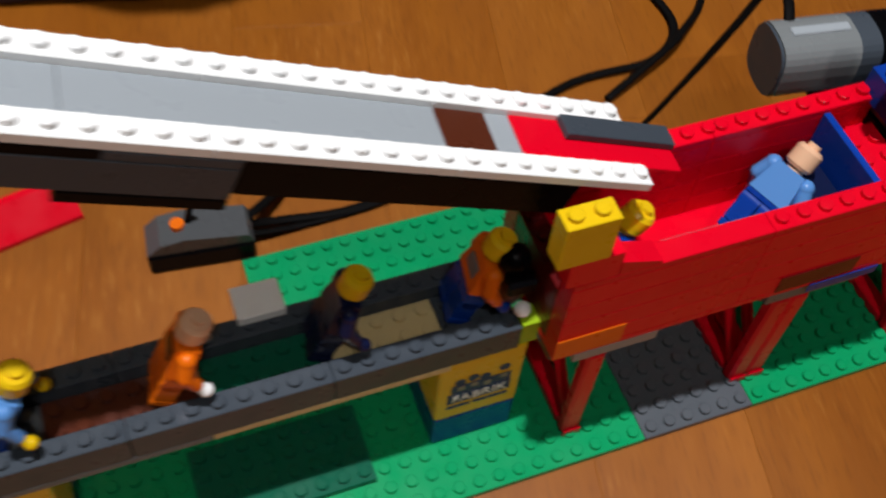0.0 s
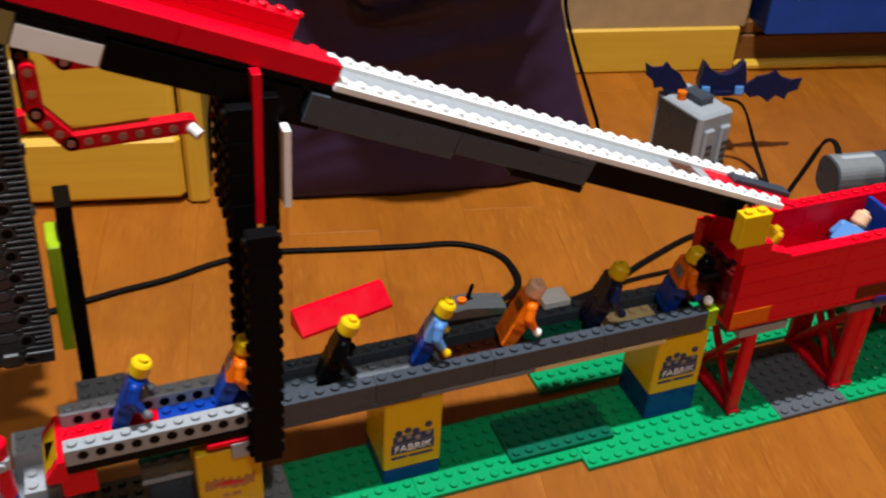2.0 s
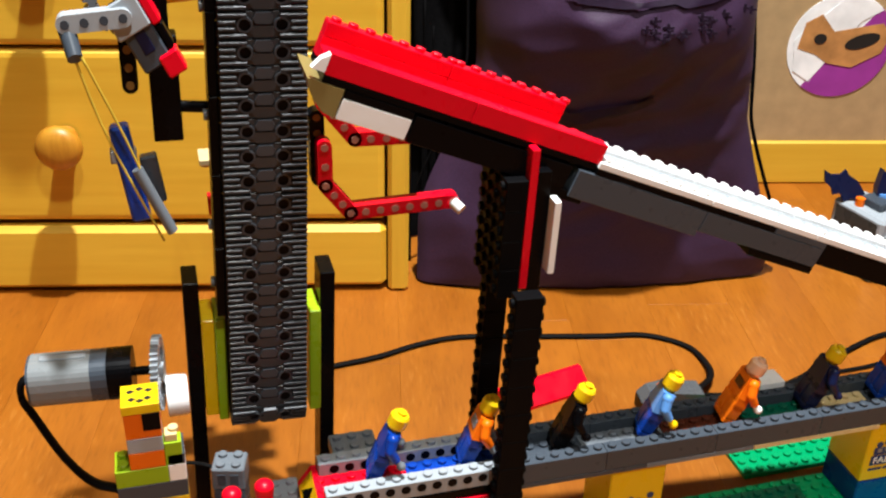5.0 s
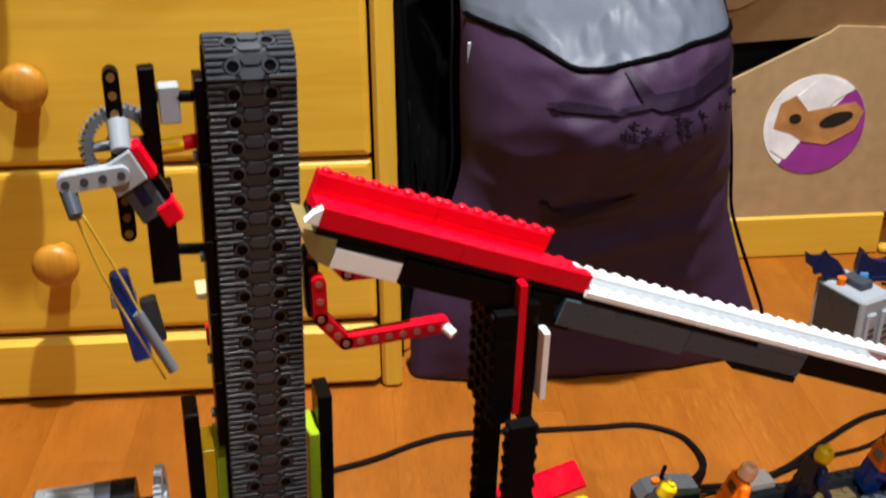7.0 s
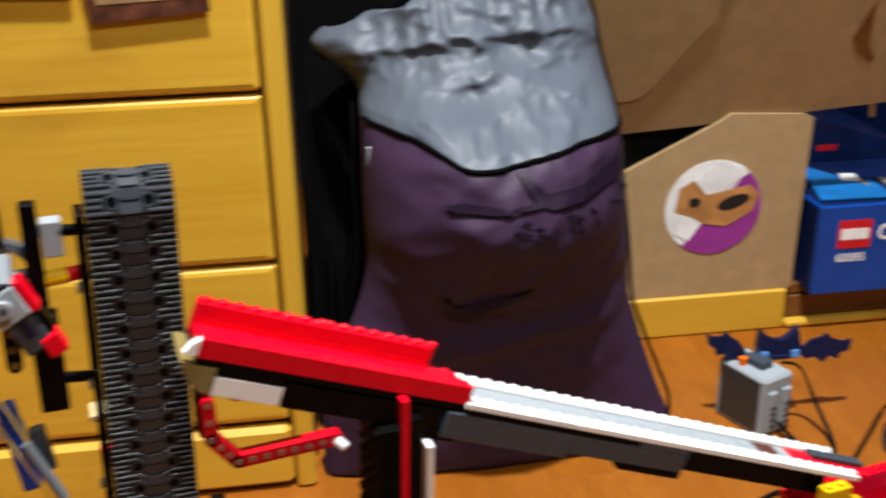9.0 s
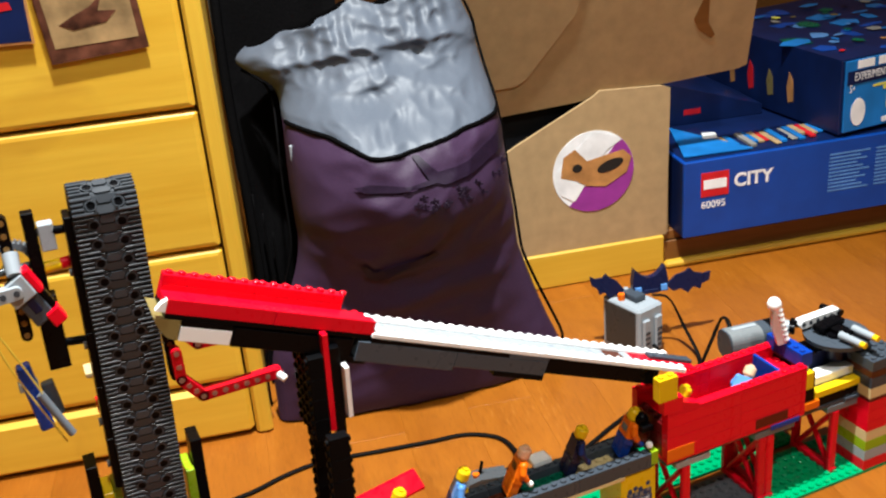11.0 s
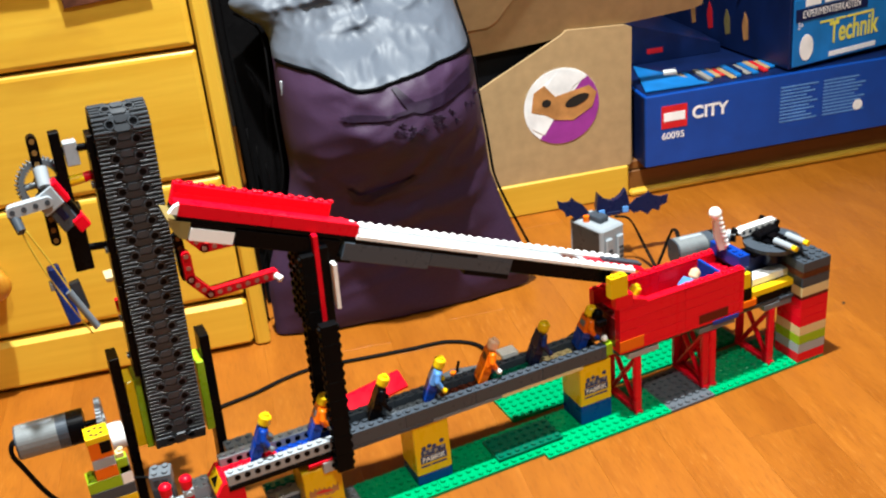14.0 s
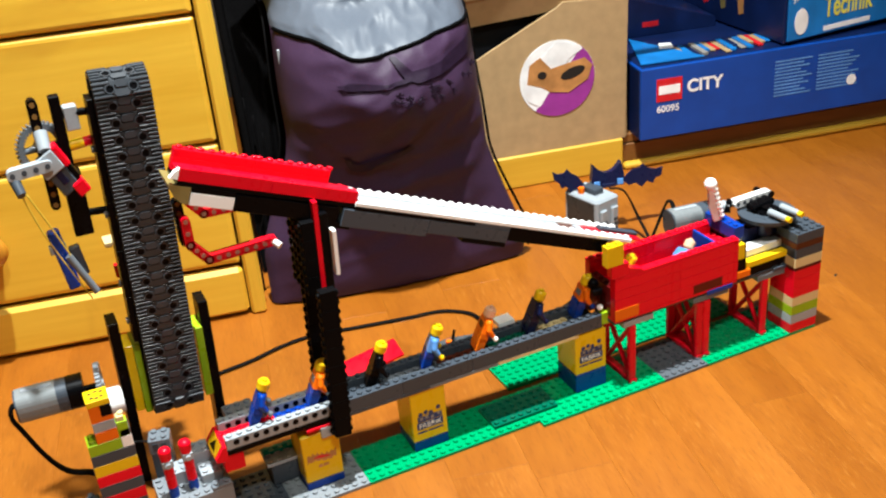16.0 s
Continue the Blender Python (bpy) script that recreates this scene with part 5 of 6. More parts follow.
# ---- motor tower on the far end ----
left = thing("motor_tower", -0.361, 0.030, P, "narrow brick tower with orange, grey and red layers", "toy tower")
z = 0.0
for mat, h in ((DGREY, 0.0120), (LGREY, 0.0150), (RED, 0.0096), (DGREY, 0.0096), (RED, 0.0096), (DGREY, 0.0096), (RED, 0.0096), (YELLOW, 0.0096), (DGREY, 0.0096)):
    toy_brick(left, mat, 0, 0, z, 4, 2, h, False)
    z += h
toy_brick(left, LIME, 0, 0, z, 3, 2, B)
toy_brick(left, WHITE, 3, 0, z, 1, 2, B)
toy_brick(left, DGREY, 3, 0, z + B, 1, 2, 0.006)
z += B
for mat, h in ((ORANGE, 0.0096), (LGREY, 0.0080), (ORANGE, 0.0140)):
    toy_brick(left, mat, 0.9, 0, z, 2, 2, h, False)
    z += h
toy_brick(left, LIME, 2.9, 0, z - 0.0316, 1, 1, 0.0130)
toy_brick(left, TAN, 3.0, 0.1, z - 0.0185, 0.7, 0.8, 0.0040)
toy_brick(left, BLACK, 1.9, -0.06, z - 0.0096, 1, 0.06, 0.0096, False, "tile", "black tile")
cap = toy_brick(left, YELLOW, 0.85, -0.05, z, 2.1, 2.1, 0.0050, False, "cap_tile", "yellow tile with a printed face pattern")
g = Geo()
for x0, y0 in ((0.0025, 0.0110), (0.0065, 0.0125), (0.0105, 0.0110), (0.0030, 0.0050), (0.0065, 0.0035), (0.0100, 0.0050)):
    g.prism([(x0, y0), (x0 + 0.0018, y0 - 0.0016), (x0 + 0.0040, y0), (x0 + 0.0018, y0 + 0.0016)], 0.0050, 0.0052, "z")
part("black_print", g, INKBLACK, cap)
toy_brick(left, DGREY, -1.4, 0.6, 0.040, 1.2, 1.6, 0.0096)
toy_brick(left, TAN, -1.4, 0.4, 0.0250, 1.2, 1.4, 0.0094)
toy_brick(left, DGREY, -1.4, 0.2, 0.0, 1.2, 1.4, 0.0249, False)
toy_brick(left, DGREY, -1.4, 0.2, 0.0345, 1.2, 1.4, 0.0054)


def m_motor(x, y, z, turn, label):
    """Toy motor: a grey rounded body with a dark collar and a black nose, lying along x."""
    t = thing("electric_motor", x, y, z, label, "toy motor", "motors", turn)
    g = Geo()
    prof = [(0.012 * math.copysign(abs(math.cos(a)) ** 0.7, math.cos(a)), 0.0125 * math.copysign(abs(math.sin(a)) ** 0.7, math.sin(a))) for a in np.linspace(0, 2 * math.pi, 29)[:-1]]
    prof = [(float(a), float(b)) for a, b in prof]
    g.prism(prof, -0.0275, 0.010, "x")
    part("body", g, MOTOR, t)
    # added dark disc: the shade on the motor's end face, as colour
    g = Geo()
    g.prism([(a * 0.96, b * 0.96) for a, b in prof], -0.0288, -0.0276, "x")
    part("end_cap", g, DGREY, t, "motor end face, dark grey for its shade")
    g = Geo()
    g.prism([(a * 1.01, b * 1.01) for a, b in prof], 0.0102, 0.0225, "x")
    part("nose", g, BLACK, t, "black motor nose")
    g = Geo()
    g.prism([(a * 1.005, b * 1.005) for a, b in prof], 0.0020, 0.0101, "x")
    part("collar", g, DGREY, t)
    g = Geo()
    g.cone((0.0225, 0, 0), (0.034, 0, 0), 0.0025, 0.0025, 10)
    part("axle", g, BLACK, t)
    g = Geo()
    g.box(-0.0225, -0.002, 0.0120, 0.0, 0.002, 0.0132, 0.0004)
    part("rib", g, LGREY, t)
    return t


m_motor(-0.3735, 0.107, 0.1105, -4, "grey and dark grey toy motor on the brick tower")
wheel = thing("drive_gear", -0.3390, 0.106, 0.1075, "grey drive gear wheel with a white worm beside it", "toy gear")
part("gear", gear(0.0200, 40, 0.0040), LGREY, wheel, "", pose(0, 0, 0, 0, 0, 84))
g = Geo()
g.cone((0.005, 0, -0.002), (0.016, 0, -0.002), 0.0105, 0.0105, 20)
for k in range(6):
    g.cone((0.0055 + 0.0017 * k, 0, -0.002), (0.0064 + 0.0017 * k, 0, -0.002), 0.0112, 0.0112, 20)
part("white_wheel", g, WHITE, wheel, "ribbed white wheel", pose(-0.002, 0, -0.014))


plug = thing("cable_plug", -0.3080, 0.070, 0.0580, "grey square cable plug on a dark riser", "toy plug", turn=-14)
g = Geo()
g.box(-0.0085, -0.0075, 0, 0.0085, 0.0075, 0.0135, 0.0008)
part("plug_body", g, MGREY, plug)
for i in range(2):
    for j in range(2):
        g = Geo()
        g.stud(-0.004 + 0.008 * i, -0.004 + 0.008 * j, 0.0135)
        part("stud", g, MGREY, plug)
for k in range(2):
    g = Geo()
    g.box(-0.0055 + 0.0065 * k, -0.0079, 0.003, -0.0010 + 0.0065 * k, -0.0074, 0.0105, 0.0003)
    part("contact_slot", g, DGREY, plug)
toy_brick(plug, DGREY, -1.0, -0.9, -0.0514, 2.0, 1.8, 0.0512, False, "riser")


def bollard(x, y, z, label):
    t = thing("round_post", x, y, z, label, "toy post", "round posts")
    zz = 0.0
    for mat, h, r in ((BLUE, 0.0096, 0.0039), (RED, 0.0096, 0.0039), (RED, 0.0096, 0.0039)):
        g = Geo()
        g.cone((0, 0, zz), (0, 0, zz + h - 0.0004), r, r, 14)
        part("round_brick", g, mat, t)
        zz += h
    g = Geo()
    g.box(-0.0042, -0.0042, zz, 0.0042, 0.0042, zz + 0.0064, 0.0004)
    g.stud(0, -0.0042, zz + 0.003, 8, (0, -1, 0))
    part("grey_joint", g, LGREY, t)
    zz += 0.0064
    g = Geo()
    g.cone((0, 0, zz), (0, 0, zz + 0.0075), 0.0042, 0.0050, 16, False)
    g.ball((0, 0, zz + 0.0075), 0.0050, 16, 10, (1, 1, 0.75))
    part("dome", g, RED, t, "shiny red dome")
    return t


bollard(-0.3095, 0.036, 0.0356, "red domed round post on the grey plate")
bollard(-0.2935, 0.038, 0.0356, "red domed round post on the grey plate")
riser = thing("grey_terrace", -0.3220, 0.024, 2 * P, "light grey studded terrace of stacked plates", "toy plate")
toy_brick(riser, PALEGREY, 0, 0, 0, 7, 5, 0.0292, True)
toy_brick(riser, LGREY, 4.4, 1.4, 0.0293, 2, 3, 0.0096, True)
toy_brick(riser, LGREY, 4.0, 3.6, 0.0293, 2, 2, 0.0192, True, "brick", "pale grey brick")
toy_brick(riser, LGREY, 1.6, 2.6, 0.0293, 2, 2, 0.0128, True)
toy_brick(riser, MGREY, 5.0, 0, 0.0293, 2, 1, 0.0032, True)


# ---- battery box, bat figure, remote parts ----
batt = thing("battery_box", 0.2328, 0.2857, 0.0, "grey battery box standing on the floor", "battery box", turn=11.5)
g = Geo()
g.box(-0.0175, -0.027, 0.0, 0.0175, 0.027, 0.056, 0.0025)
part("case", g, LGREY, batt)
g = Geo()
g.box(-0.0177, -0.022, 0.004, -0.0174, 0.022, 0.052, 0.0001)
part("side_panel", g, plastic("smoky_grey_plastic", (0.050, 0.047, 0.042)), batt, "dark grey side panel")
for sx in (-0.009, 0.008):
    g = Geo()
    g.box(sx - 0.005, -0.031, 0.006, sx + 0.005, -0.0272, 0.045, 0.0015)
    lever_ob = part("contact_rail", g, LGREY, batt)
    g = Geo()
    for k in range(4):
        g.box(sx - 0.0032, -0.0314, 0.010 + 0.006 * k, sx + 0.0032, -0.0311, 0.0135 + 0.006 * k, 0.0001)
    part("slot", g, DGREY, lever_ob)
g = Geo()
g.box(-0.006, -0.012, 0.0562, 0.008, 0.010, 0.063, 0.001)
part("plug", g, DGREY, batt, "dark grey plug")
g = Geo()
g.cone((-0.010, 0.006, 0.056), (-0.010, 0.006, 0.0625), 0.0038, 0.0038, 14)
part("switch", g, ORANGE, batt, "orange switch knob")
g = Geo()
g.box(0.0177, -0.02, 0.018, 0.0227, -0.004, 0.030, 0.0006)
part("dark_plug", g, BLACK, batt)

batfig = Geo()
batfig.prism([(-0.0185, 0.0), (0.0185, 0.0), (0.0195, 0.012), (0.0165, 0.028), (0.0105, 0.021), (0.0060, 0.018), (0.0, 0.0165), (-0.0060, 0.018), (-0.0105, 0.021), (-0.0165, 0.028), (-0.0195, 0.012)], -0.0045, 0.0045)
batfig.box(-0.008, -0.006, -0.0005, 0.008, 0.006, 0.004, 0.0006)
for sx, lift_z in ((-1, 0.004), (1, -0.010)):
    wing = [(0.018, 0.004), (0.030, 0.016), (0.040, 0.020), (0.045, 0.0245), (0.050, 0.020), (0.060, 0.019), (0.068, 0.022), (0.066, 0.012), (0.058, 0.008), (0.056, 0.002), (0.048, 0.004), (0.042, -0.003), (0.034, 0.001), (0.026, -0.002)]
    batfig.prism([(sx * (a if sx > 0 else 0.012 + 0.76 * a), b + lift_z * (a - 0.018) / 0.05) for a, b in wing], 0.0, 0.0025)
batfig.mi = 1
batfig.box(-0.0175, -0.0065, 0.001, -0.0105, -0.0046, 0.008, 0.0005)
batfig.box(0.0105, -0.0065, 0.001, 0.0175, -0.0046, 0.008, 0.0005)
solo("bat_figure", batfig, [NAVY, AZURE], "small dark blue toy bat with spread wings on the battery box", "toy figure", m=pose(0.2560, 0.2880, 0.0566, -8, 0, -14))

drive = m_motor(0.2190, 0.0800, 0.1100, -8, "light grey toy motor mounted behind the red trough")
g = Geo()
g.box(-0.010, -0.030, -0.014, 0.020, 0.010, -0.0127, 0.0005)
part("mount_plate", g, DGREY, drive)

# ---- turntable at the tower ----
table = thing("turntable", 0.2670, 0.0370, 0.1165, "black round turntable with white and grey arms", "toy turntable", turn=10)
g = Geo()
g.cone((0, 0, 0), (0, 0, 0.004), 0.0262, 0.0268, 40)
part("disc", g, DGREY, table)
g = Geo()
g.cone((0, 0, -0.018), (0, 0, -0.0002), 0.010, 0.010, 20)
part("hub", g, NAVY, table)
g = Geo()
g.cone((0, 0, 0.0041), (0, 0, 0.0062), 0.0120, 0.0115, 24)
part("rotor", g, BLACK, table)
beam_ob = liftarm(table, [(-0.0170, 0.0), (0.0205, 0.0)], 0.0, WHITE, 0.0076, 0.0078, "white beam with pin holes")
beam_ob.matrix_basis = pose(-0.001, 0.0195, 0.0105, 0, 0, -8)
for x, y in ((-0.020, 0.0255), (0.0185, 0.0255), (0.021, 0.014)):
    g = Geo()
    g.cone((x, y - 0.003, 0.0100), (x, y + 0.004, 0.0105), 0.0032, 0.0032, 12)
    part("black_bush", g, BLACK, table)
g = Geo()
g.box(-0.014, 0.002, 0.0062, 0.014, 0.014, 0.0118, 0.001)
part("black_block", g, BLACK, table)
g = Geo()
g.box(-0.006, -0.014, 0.0062, 0.004, 0.0018, 0.0105, 0.001)
part("black_arm", g, BLACK, table)
for k in range(2):
    x = -0.0085 + 0.0165 * k
    g = Geo()
    g.cone((x, -0.010, 0.0090), (x - 0.0010, -0.030, 0.0090), 0.0034, 0.0030, 12)
    pin = part("grey_pin", g, LGREY, table, "light grey pin")
    g = Geo()
    g.cone((x - 0.0010, -0.030, 0.0090), (x - 0.0012, -0.0345, 0.0090), 0.0026, 0.0026, 12)
    part("yellow_tip", g, YELLOW, pin)
g = Geo()
g.cone((0.0, 0.0, -0.038), (0.0, 0.0, -0.0185), 0.005, 0.005, 16)
part("column", g, LGREY, table)
g = Geo()
g.cone((-0.030, 0.036, 0.006), (-0.022, 0.024, 0.006), 0.0048, 0.0048, 12)
axle = part("black_axle", g, BLACK, table)
g = Geo()
g.cone((-0.0265, 0.031, 0.0075), (-0.0245, 0.028, 0.0075), 0.0055, 0.0055, 12)
part("grey_ring", g, LGREY, axle)

spine = Geo()
for k in range(7):
    spine.ball((0.0040 - 0.0004 * k, -0.002, 0.004 + 0.0046 * k), 0.0030, 10, 6, (1, 1, 0.8))
spine.mi = 1
spine.prism([(-0.0035, 0.0), (0.0035, 0.0), (0.0025, 0.0300), (-0.0040, 0.0300), (-0.0055, 0.016)], -0.003, 0.003)
spine.mi = 0
spine.cone((0.0, 0, 0.0295), (0.0, 0, 0.0320), 0.0034, 0.0034, 12)
spine.ball((-0.0008, 0, 0.0365), 0.0058, 14, 10, (1, 1, 1.05))
solo("white_bone_figure", spine, [WHITE, PINK], "small white bony toy figure on the blue bricks", "toy figure", m=pose(0.2100, 0.0380, 0.1275, 0, -10, -20))


# ---- figures ----
def figure(x, y, z, legs, torso, arms, glove, head, lean, turn, label, back=None, legback=0):
    """A toy figure in one mesh: legs, hips, torso, arms, head; faces +x before it is turned."""
    mats = []

    def use(m):
        if m not in mats:
            mats.append(m)
        return mats.index(m)

    g = Geo()
    g.mi = use(legs)
    for sy in (-1, 1):
        g.box(-0.0038, min(sy * 0.0002, sy * 0.0077), 0.0, 0.0042, max(sy * 0.0002, sy * 0.0077), 0.0030, 0.0005)
        g.box(-0.0038, min(sy * 0.0002, sy * 0.0077), 0.0030, 0.0036, max(sy * 0.0002, sy * 0.0077), 0.0130, 0.0006)
        g.cone((0, sy * 0.0002, 0.0128), (0, sy * 0.0077, 0.0128), 0.0038, 0.0038, 14)
    g.box(-0.0036, -0.0077, 0.0150, 0.0036, 0.0077, 0.0172, 0.0004)
    g.mi = use(torso)
    zt0, zt1, w0, w1 = 0.0172, 0.0298, 0.0077, 0.0056
    vs = [(-0.0038, -w0, zt0), (0.0038, -w0, zt0), (0.0038, w0, zt0), (-0.0038, w0, zt0), (-0.0035, -w1, zt1), (0.0035, -w1, zt1), (0.0035, w1, zt1), (-0.0035, w1, zt1)]
    g.add(vs, [(3, 2, 1, 0), (4, 5, 6, 7), (0, 1, 5, 4), (1, 2, 6, 5), (2, 3, 7, 6), (3, 0, 4, 7)])
    if back:
        g.mi = use(back)
        g.box(-0.0043, -0.0040, 0.0210, -0.0036, 0.0040, 0.0260, 0.0002)
        g.box(0.0036, -0.0040, 0.0190, 0.0042, 0.0040, 0.0270, 0.0002)
    for sy in (-1, 1):
        g.mi = use(arms)
        sh, el, wr = Vector((0.0, sy * 0.0070, 0.0275)), Vector((0.0010, sy * 0.0094, 0.0220)), Vector((0.0058, sy * 0.0094, 0.0178))
        g.ball(sh, 0.0031, 10, 8)
        g.cone(sh, el, 0.0029, 0.0027, 10)
        g.ball(el, 0.0027, 10, 6)
        g.cone(el, wr, 0.0027, 0.0022, 10)
        g.mi = use(glove)
        g.cone(wr, wr + Vector((0.0024, 0, -0.0016)), 0.0015, 0.0020, 8)
        g.ball(wr + Vector((0.0036, 0, -0.0022)), 0.0024, 10, 6)
    g.mi = use(head)
    g.cone((0, 0, 0.0296), (0, 0, 0.0312), 0.0032, 0.0032, 14)
    g.cone((0, 0, 0.0310), (0, 0, 0.0322), 0.0042, 0.0050, 18, False)
    g.cone((0, 0, 0.0322), (0, 0, 0.0378), 0.0050, 0.0050, 18, False)
    g.cone((0, 0, 0.0378), (0, 0, 0.0392), 0.0050, 0.0040, 18)
    g.cone((0, 0, 0.0390), (0, 0, 0.0408), 0.0024, 0.0024, 12)
    return solo("toy_figure", g, mats, label, "toy figure", "toy figures", m=pose(x, y, z, 0, 0, turn) @ pose(0, 0, 0, 0, lean, 0))


RZ = 0.0752
figure(-0.2385, 0.040, RZ, BLUE, BLUE, BLUE, MGREY, YELLOW, 22, -12, "blue toy figure with a yellow head on the rail")
figure(-0.1905, 0.040, RZ, BLUE, ORANGE, ORANGE, MGREY, YELLOW, 22, -8, "orange and blue toy figure on the rail", MGREY)
figure(-0.1395, 0.040, RZ, BLACK, BLACK, BLACK, BLACK, YELLOW, 22, -14, "black toy figure with a yellow head on the rail")
figure(-0.0895, 0.040, RZ, BLUE, AZURE, AZURE, YELLOW, YELLOW, 22, -18, "light blue toy figure with dark blue legs")
figure(-0.0405, 0.040, RZ, ORANGE, ORANGE, ORANGE, WHITE, SKIN, 24, -10, "orange toy figure with white gloves", BROWN)
figure(0.0095, 0.040, RZ, NAVY, NAVY, NAVY, NAVY, YELLOW, 22, -10, "dark navy toy figure with a yellow head")
figure(0.0565, 0.040, RZ, BLUE, ORANGE, ORANGE, BLUE, YELLOW, 22, -10, "orange vest toy figure with blue legs", MGREY)
figure(0.0890, 0.0280, 0.0920, BLUE, BLUE, BLUE, BLUE, YELLOW, 32, -6, "blue toy figure with a yellow head leaning over the trough rim")
figure(0.158, 0.031, 0.0840, BLUE, AZURE, AZURE, SKIN, SKIN, 44, 20, "light blue toy figure lying in the red trough")
g = Geo()
g.ball((0, 0, 0.012), 0.0095, 14, 10, (1, 0.8, 1.25))
g.mi = 1
g.ball((0.001, -0.003, 0.028), 0.0055, 12, 8)
g.box(-0.004, -0.012, 0.020, 0.006, -0.006, 0.026, 0.001)
g.mi = 2
g.ball((0.004, -0.009, 0.006), 0.003, 10, 8)
solo("toy_figure", g, [BROWN, BLACK, WHITE], "dark brown and black toy figure at the trough wall", "toy figure", "toy figures", m=pose(0.0715, 0.0355, 0.0780))

# ---- loose things on the floor ----
g = Geo()
g.prism([(-0.0085, 0.0), (0.0085, 0.0), (0.0085, 0.0025), (-0.0050, 0.0125), (-0.0085, 0.0125)], -0.033, 0.033)
solo("slope_brick", g, RED, "long red sloped brick lying on the floor", "toy brick", m=pose(-0.0925, 0.1725, 0.0, 0, 0, -77.5))

pad = thing("pole_switch", -0.0140, 0.1405, 0.0, "grey and black toy switch on the floor", "toy switch", turn=-6)
g = Geo()
g.box(-0.022, -0.009, 0.0, 0.022, 0.009, 0.011, 0.001)
part("base", g, BLACK, pad)
g = Geo()
g.prism([(-0.022, 0.0112), (0.022, 0.0112), (0.020, 0.016), (-0.006, 0.019), (-0.016, 0.017)], -0.008, 0.008)
part("cover", g, plastic("worn_grey_plastic", (0.085, 0.09, 0.095)), pad)
g = Geo()
g.cone((-0.008, 0, 0.018), (-0.008, 0, 0.021), 0.003, 0.003, 12)
part("button", g, ORANGE, pad, "orange button")
g = Geo()
g.cone((-0.004, 0.002, 0.018), (-0.001, 0.002, 0.030), 0.0016, 0.0014, 8)
part("lever", g, BLACK, pad)


def cable(pts, r, label):
    g = Geo()
    g.tube(pts, r * 0.62, 8, 8, 1.9)
    return solo("cable", g, CABLE, label, "cable", "cables")


cable([(-0.290, 0.226, 0.002), (-0.232, 0.238, 0.002), (-0.194, 0.243, 0.002), (-0.159, 0.252, 0.002), (-0.125, 0.254, 0.002), (-0.071, 0.242, 0.002), (-0.026, 0.232, 0.002), (0.008, 0.225, 0.002), (0.031, 0.205, 0.002), (0.034, 0.180, 0.003), (0.026, 0.160, 0.006), (0.006, 0.142, 0.012)], 0.0021, "black flat cable snaking over the floor")
cable([(0.004, 0.141, 0.010), (0.020, 0.143, 0.004), (0.052, 0.141, 0.002), (0.087, 0.148, 0.002), (0.134, 0.168, 0.002), (0.180, 0.184, 0.002), (0.224, 0.186, 0.003), (0.246, 0.206, 0.003), (0.244, 0.240, 0.004), (0.240, 0.258, 0.012)], 0.0020, "grey-black flat cable behind the rail")
cable([(0.006, 0.138, 0.006), (0.030, 0.139, 0.002), (0.066, 0.141, 0.002), (0.105, 0.149, 0.002), (0.155, 0.152, 0.002), (0.185, 0.162, 0.002)], 0.0014, "thin dark cable behind the rail")
cable([(0.250, 0.274, 0.060), (0.266, 0.268, 0.054), (0.276, 0.255, 0.024), (0.272, 0.223, 0.002), (0.244, 0.196, 0.006), (0.225, 0.184, 0.007), (0.19, 0.168, 0.003)], 0.0018, "black flat cable from the battery box")
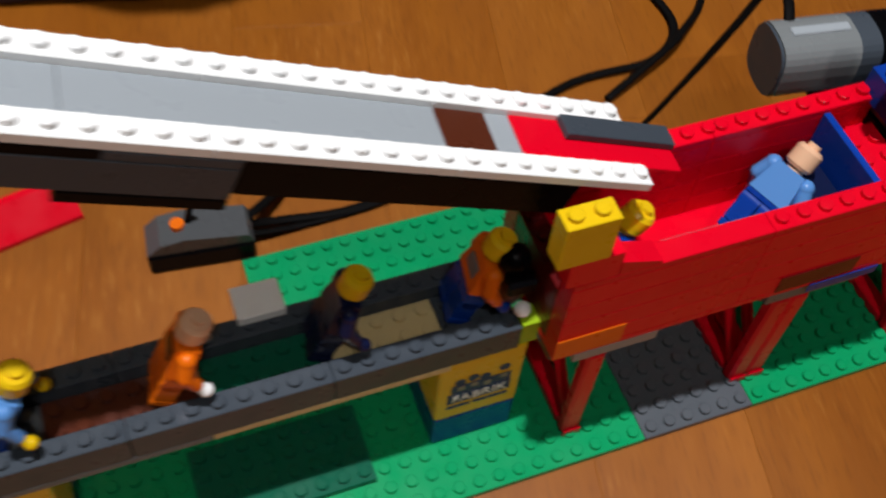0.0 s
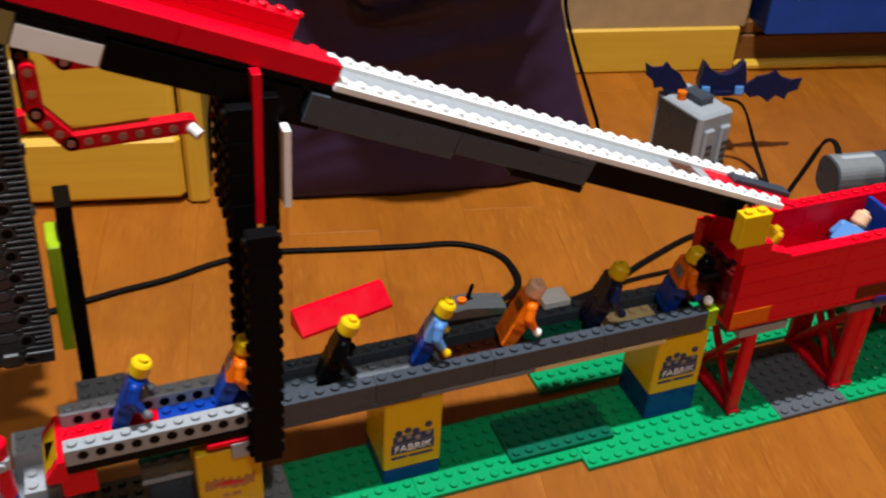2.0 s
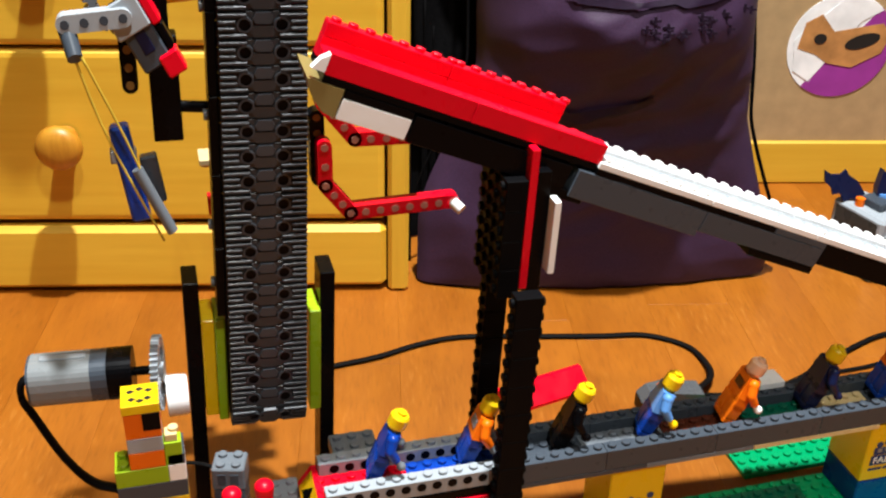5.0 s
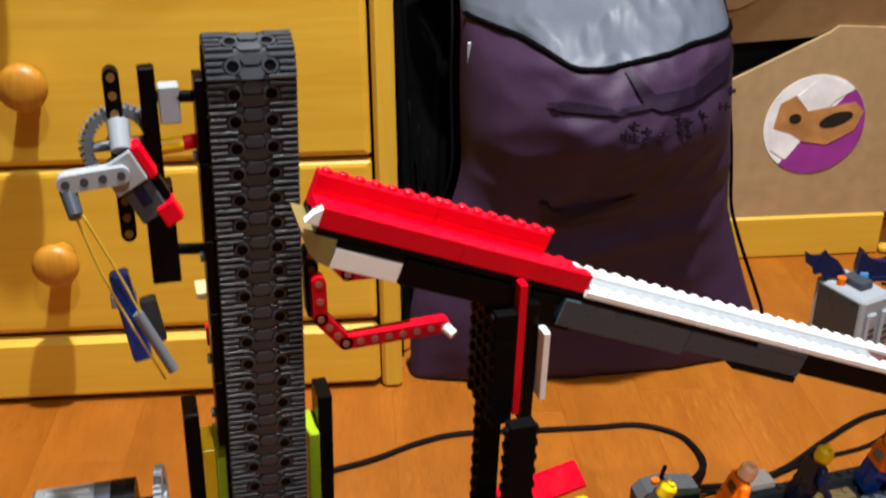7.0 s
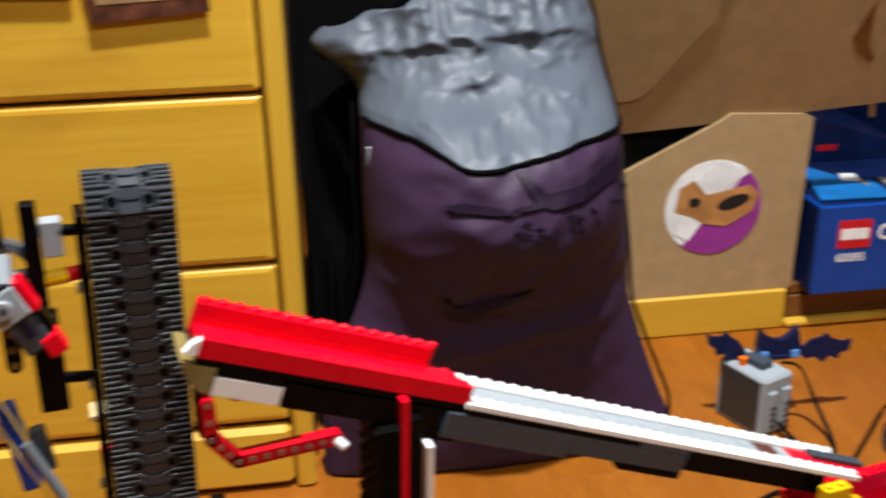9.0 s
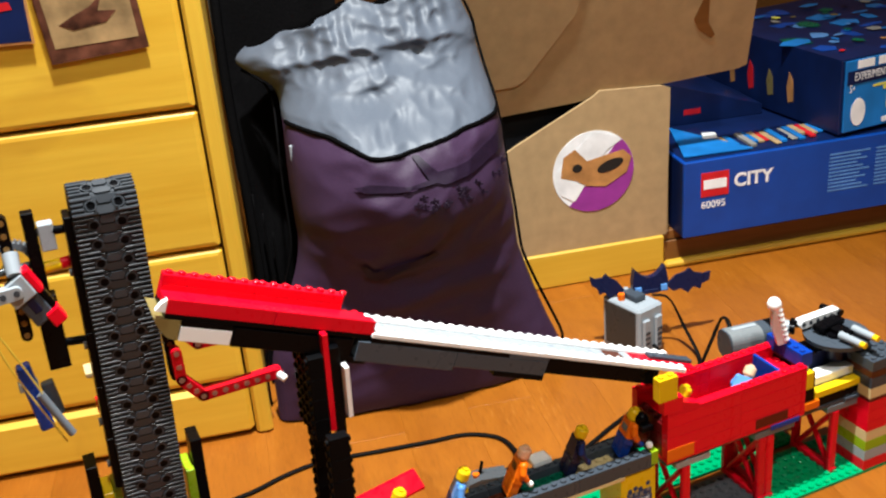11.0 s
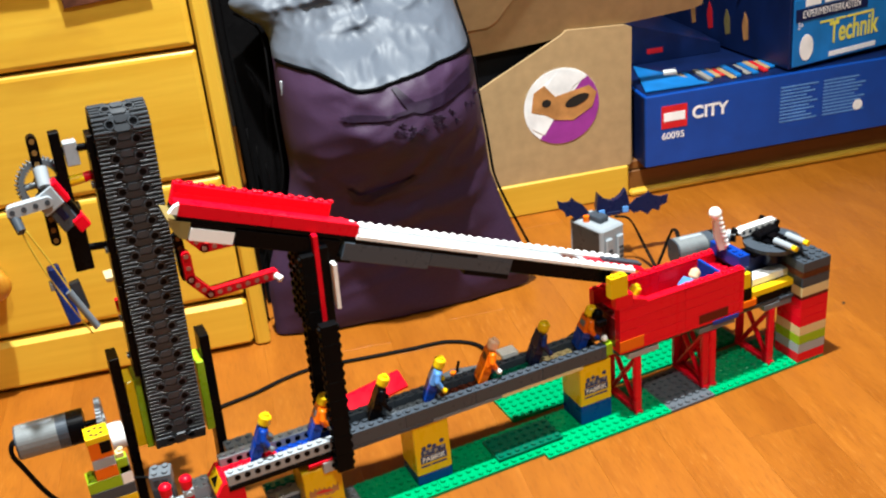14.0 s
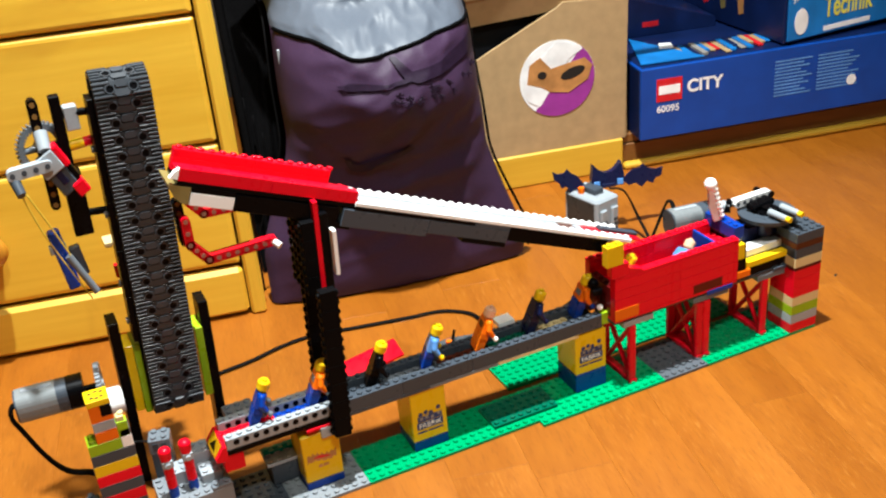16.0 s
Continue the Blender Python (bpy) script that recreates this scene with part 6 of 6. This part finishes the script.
cable([(0.197, 0.083, 0.118), (0.204, 0.098, 0.123), (0.211, 0.115, 0.114), (0.202, 0.117, 0.092), (0.192, 0.119, 0.068), (0.180, 0.127, 0.028), (0.170, 0.138, 0.002)], 0.0018, "black flat cable looping from the motor")
cable([(-0.3975, 0.107, 0.114), (-0.4055, 0.107, 0.112), (-0.4075, 0.107, 0.102), (-0.4035, 0.107, 0.090), (-0.3925, 0.107, 0.060), (-0.380, 0.107, 0.040), (-0.363, 0.104, 0.033), (-0.351, 0.092, 0.030), (-0.343, 0.072, 0.026)], 0.0030, "black flat cable hanging from the motor")
cable([(-0.3105, 0.072, 0.063), (-0.3225, 0.080, 0.064), (-0.3345, 0.086, 0.060), (-0.3425, 0.094, 0.036), (-0.3455, 0.110, 0.002)], 0.0012, "thin dark cable at the plug")

g = Geo()
g.box(-0.002, -0.0012, 0, 0.002, 0.0012, 0.0009, 0.0003)
solo("crumb", g, INKBLACK, "tiny dark crumb on the floor", "crumb", m=pose(0.391, 0.064, 0.0, 0, 0, 30))

# ---- floor strips ----
rnd = random.Random(7)
W = 0.0655
strip_me = {}
far = Geo()
for i in range(-33, 28):
    u0, u1 = max(-1.8, 0.385 + i * W), min(2.2, 0.385 + (i + 1) * W)
    if u1 - u0 < 0.004:
        continue
    v = -2.4 - 0.35 * rnd.random()
    while v < 0.75:
        L = rnd.choice((0.26, 0.33, 0.40))
        v0, v1 = max(-2.4, v), min(0.75, v + L)
        v += L
        if v1 - v0 < 0.004:
            continue
        near = -0.62 < u0 and u1 < 1.05 and v0 > -0.85 and v1 - v0 > L - 0.001 and u1 - u0 > W - 0.001
        if not near:
            far.box(u0 + 0.00003, v0 + 0.00003, -0.0018, u1 - 0.00003, v1 - 0.00003, 0.0, 0.00012)
            continue
        if L not in strip_me:
            g = Geo()
            g.box(0.00003, 0.00003, -0.0018, W - 0.00003, L - 0.00003, 0.0, 0.00012)
            strip_me[L] = g.mesh("floor_strip", [FLOOR])
        ob = new("floor_strip", strip_me[L])
        ob.parent = floor
        ob.matrix_basis = pose(u0, v0, 0)
rest = new("floor_strips_far", far.mesh("floor_strips_far", [FLOOR]))
rest.parent = floor
tagged(rest, "far floor strips of the same laminate", kind="stuff")
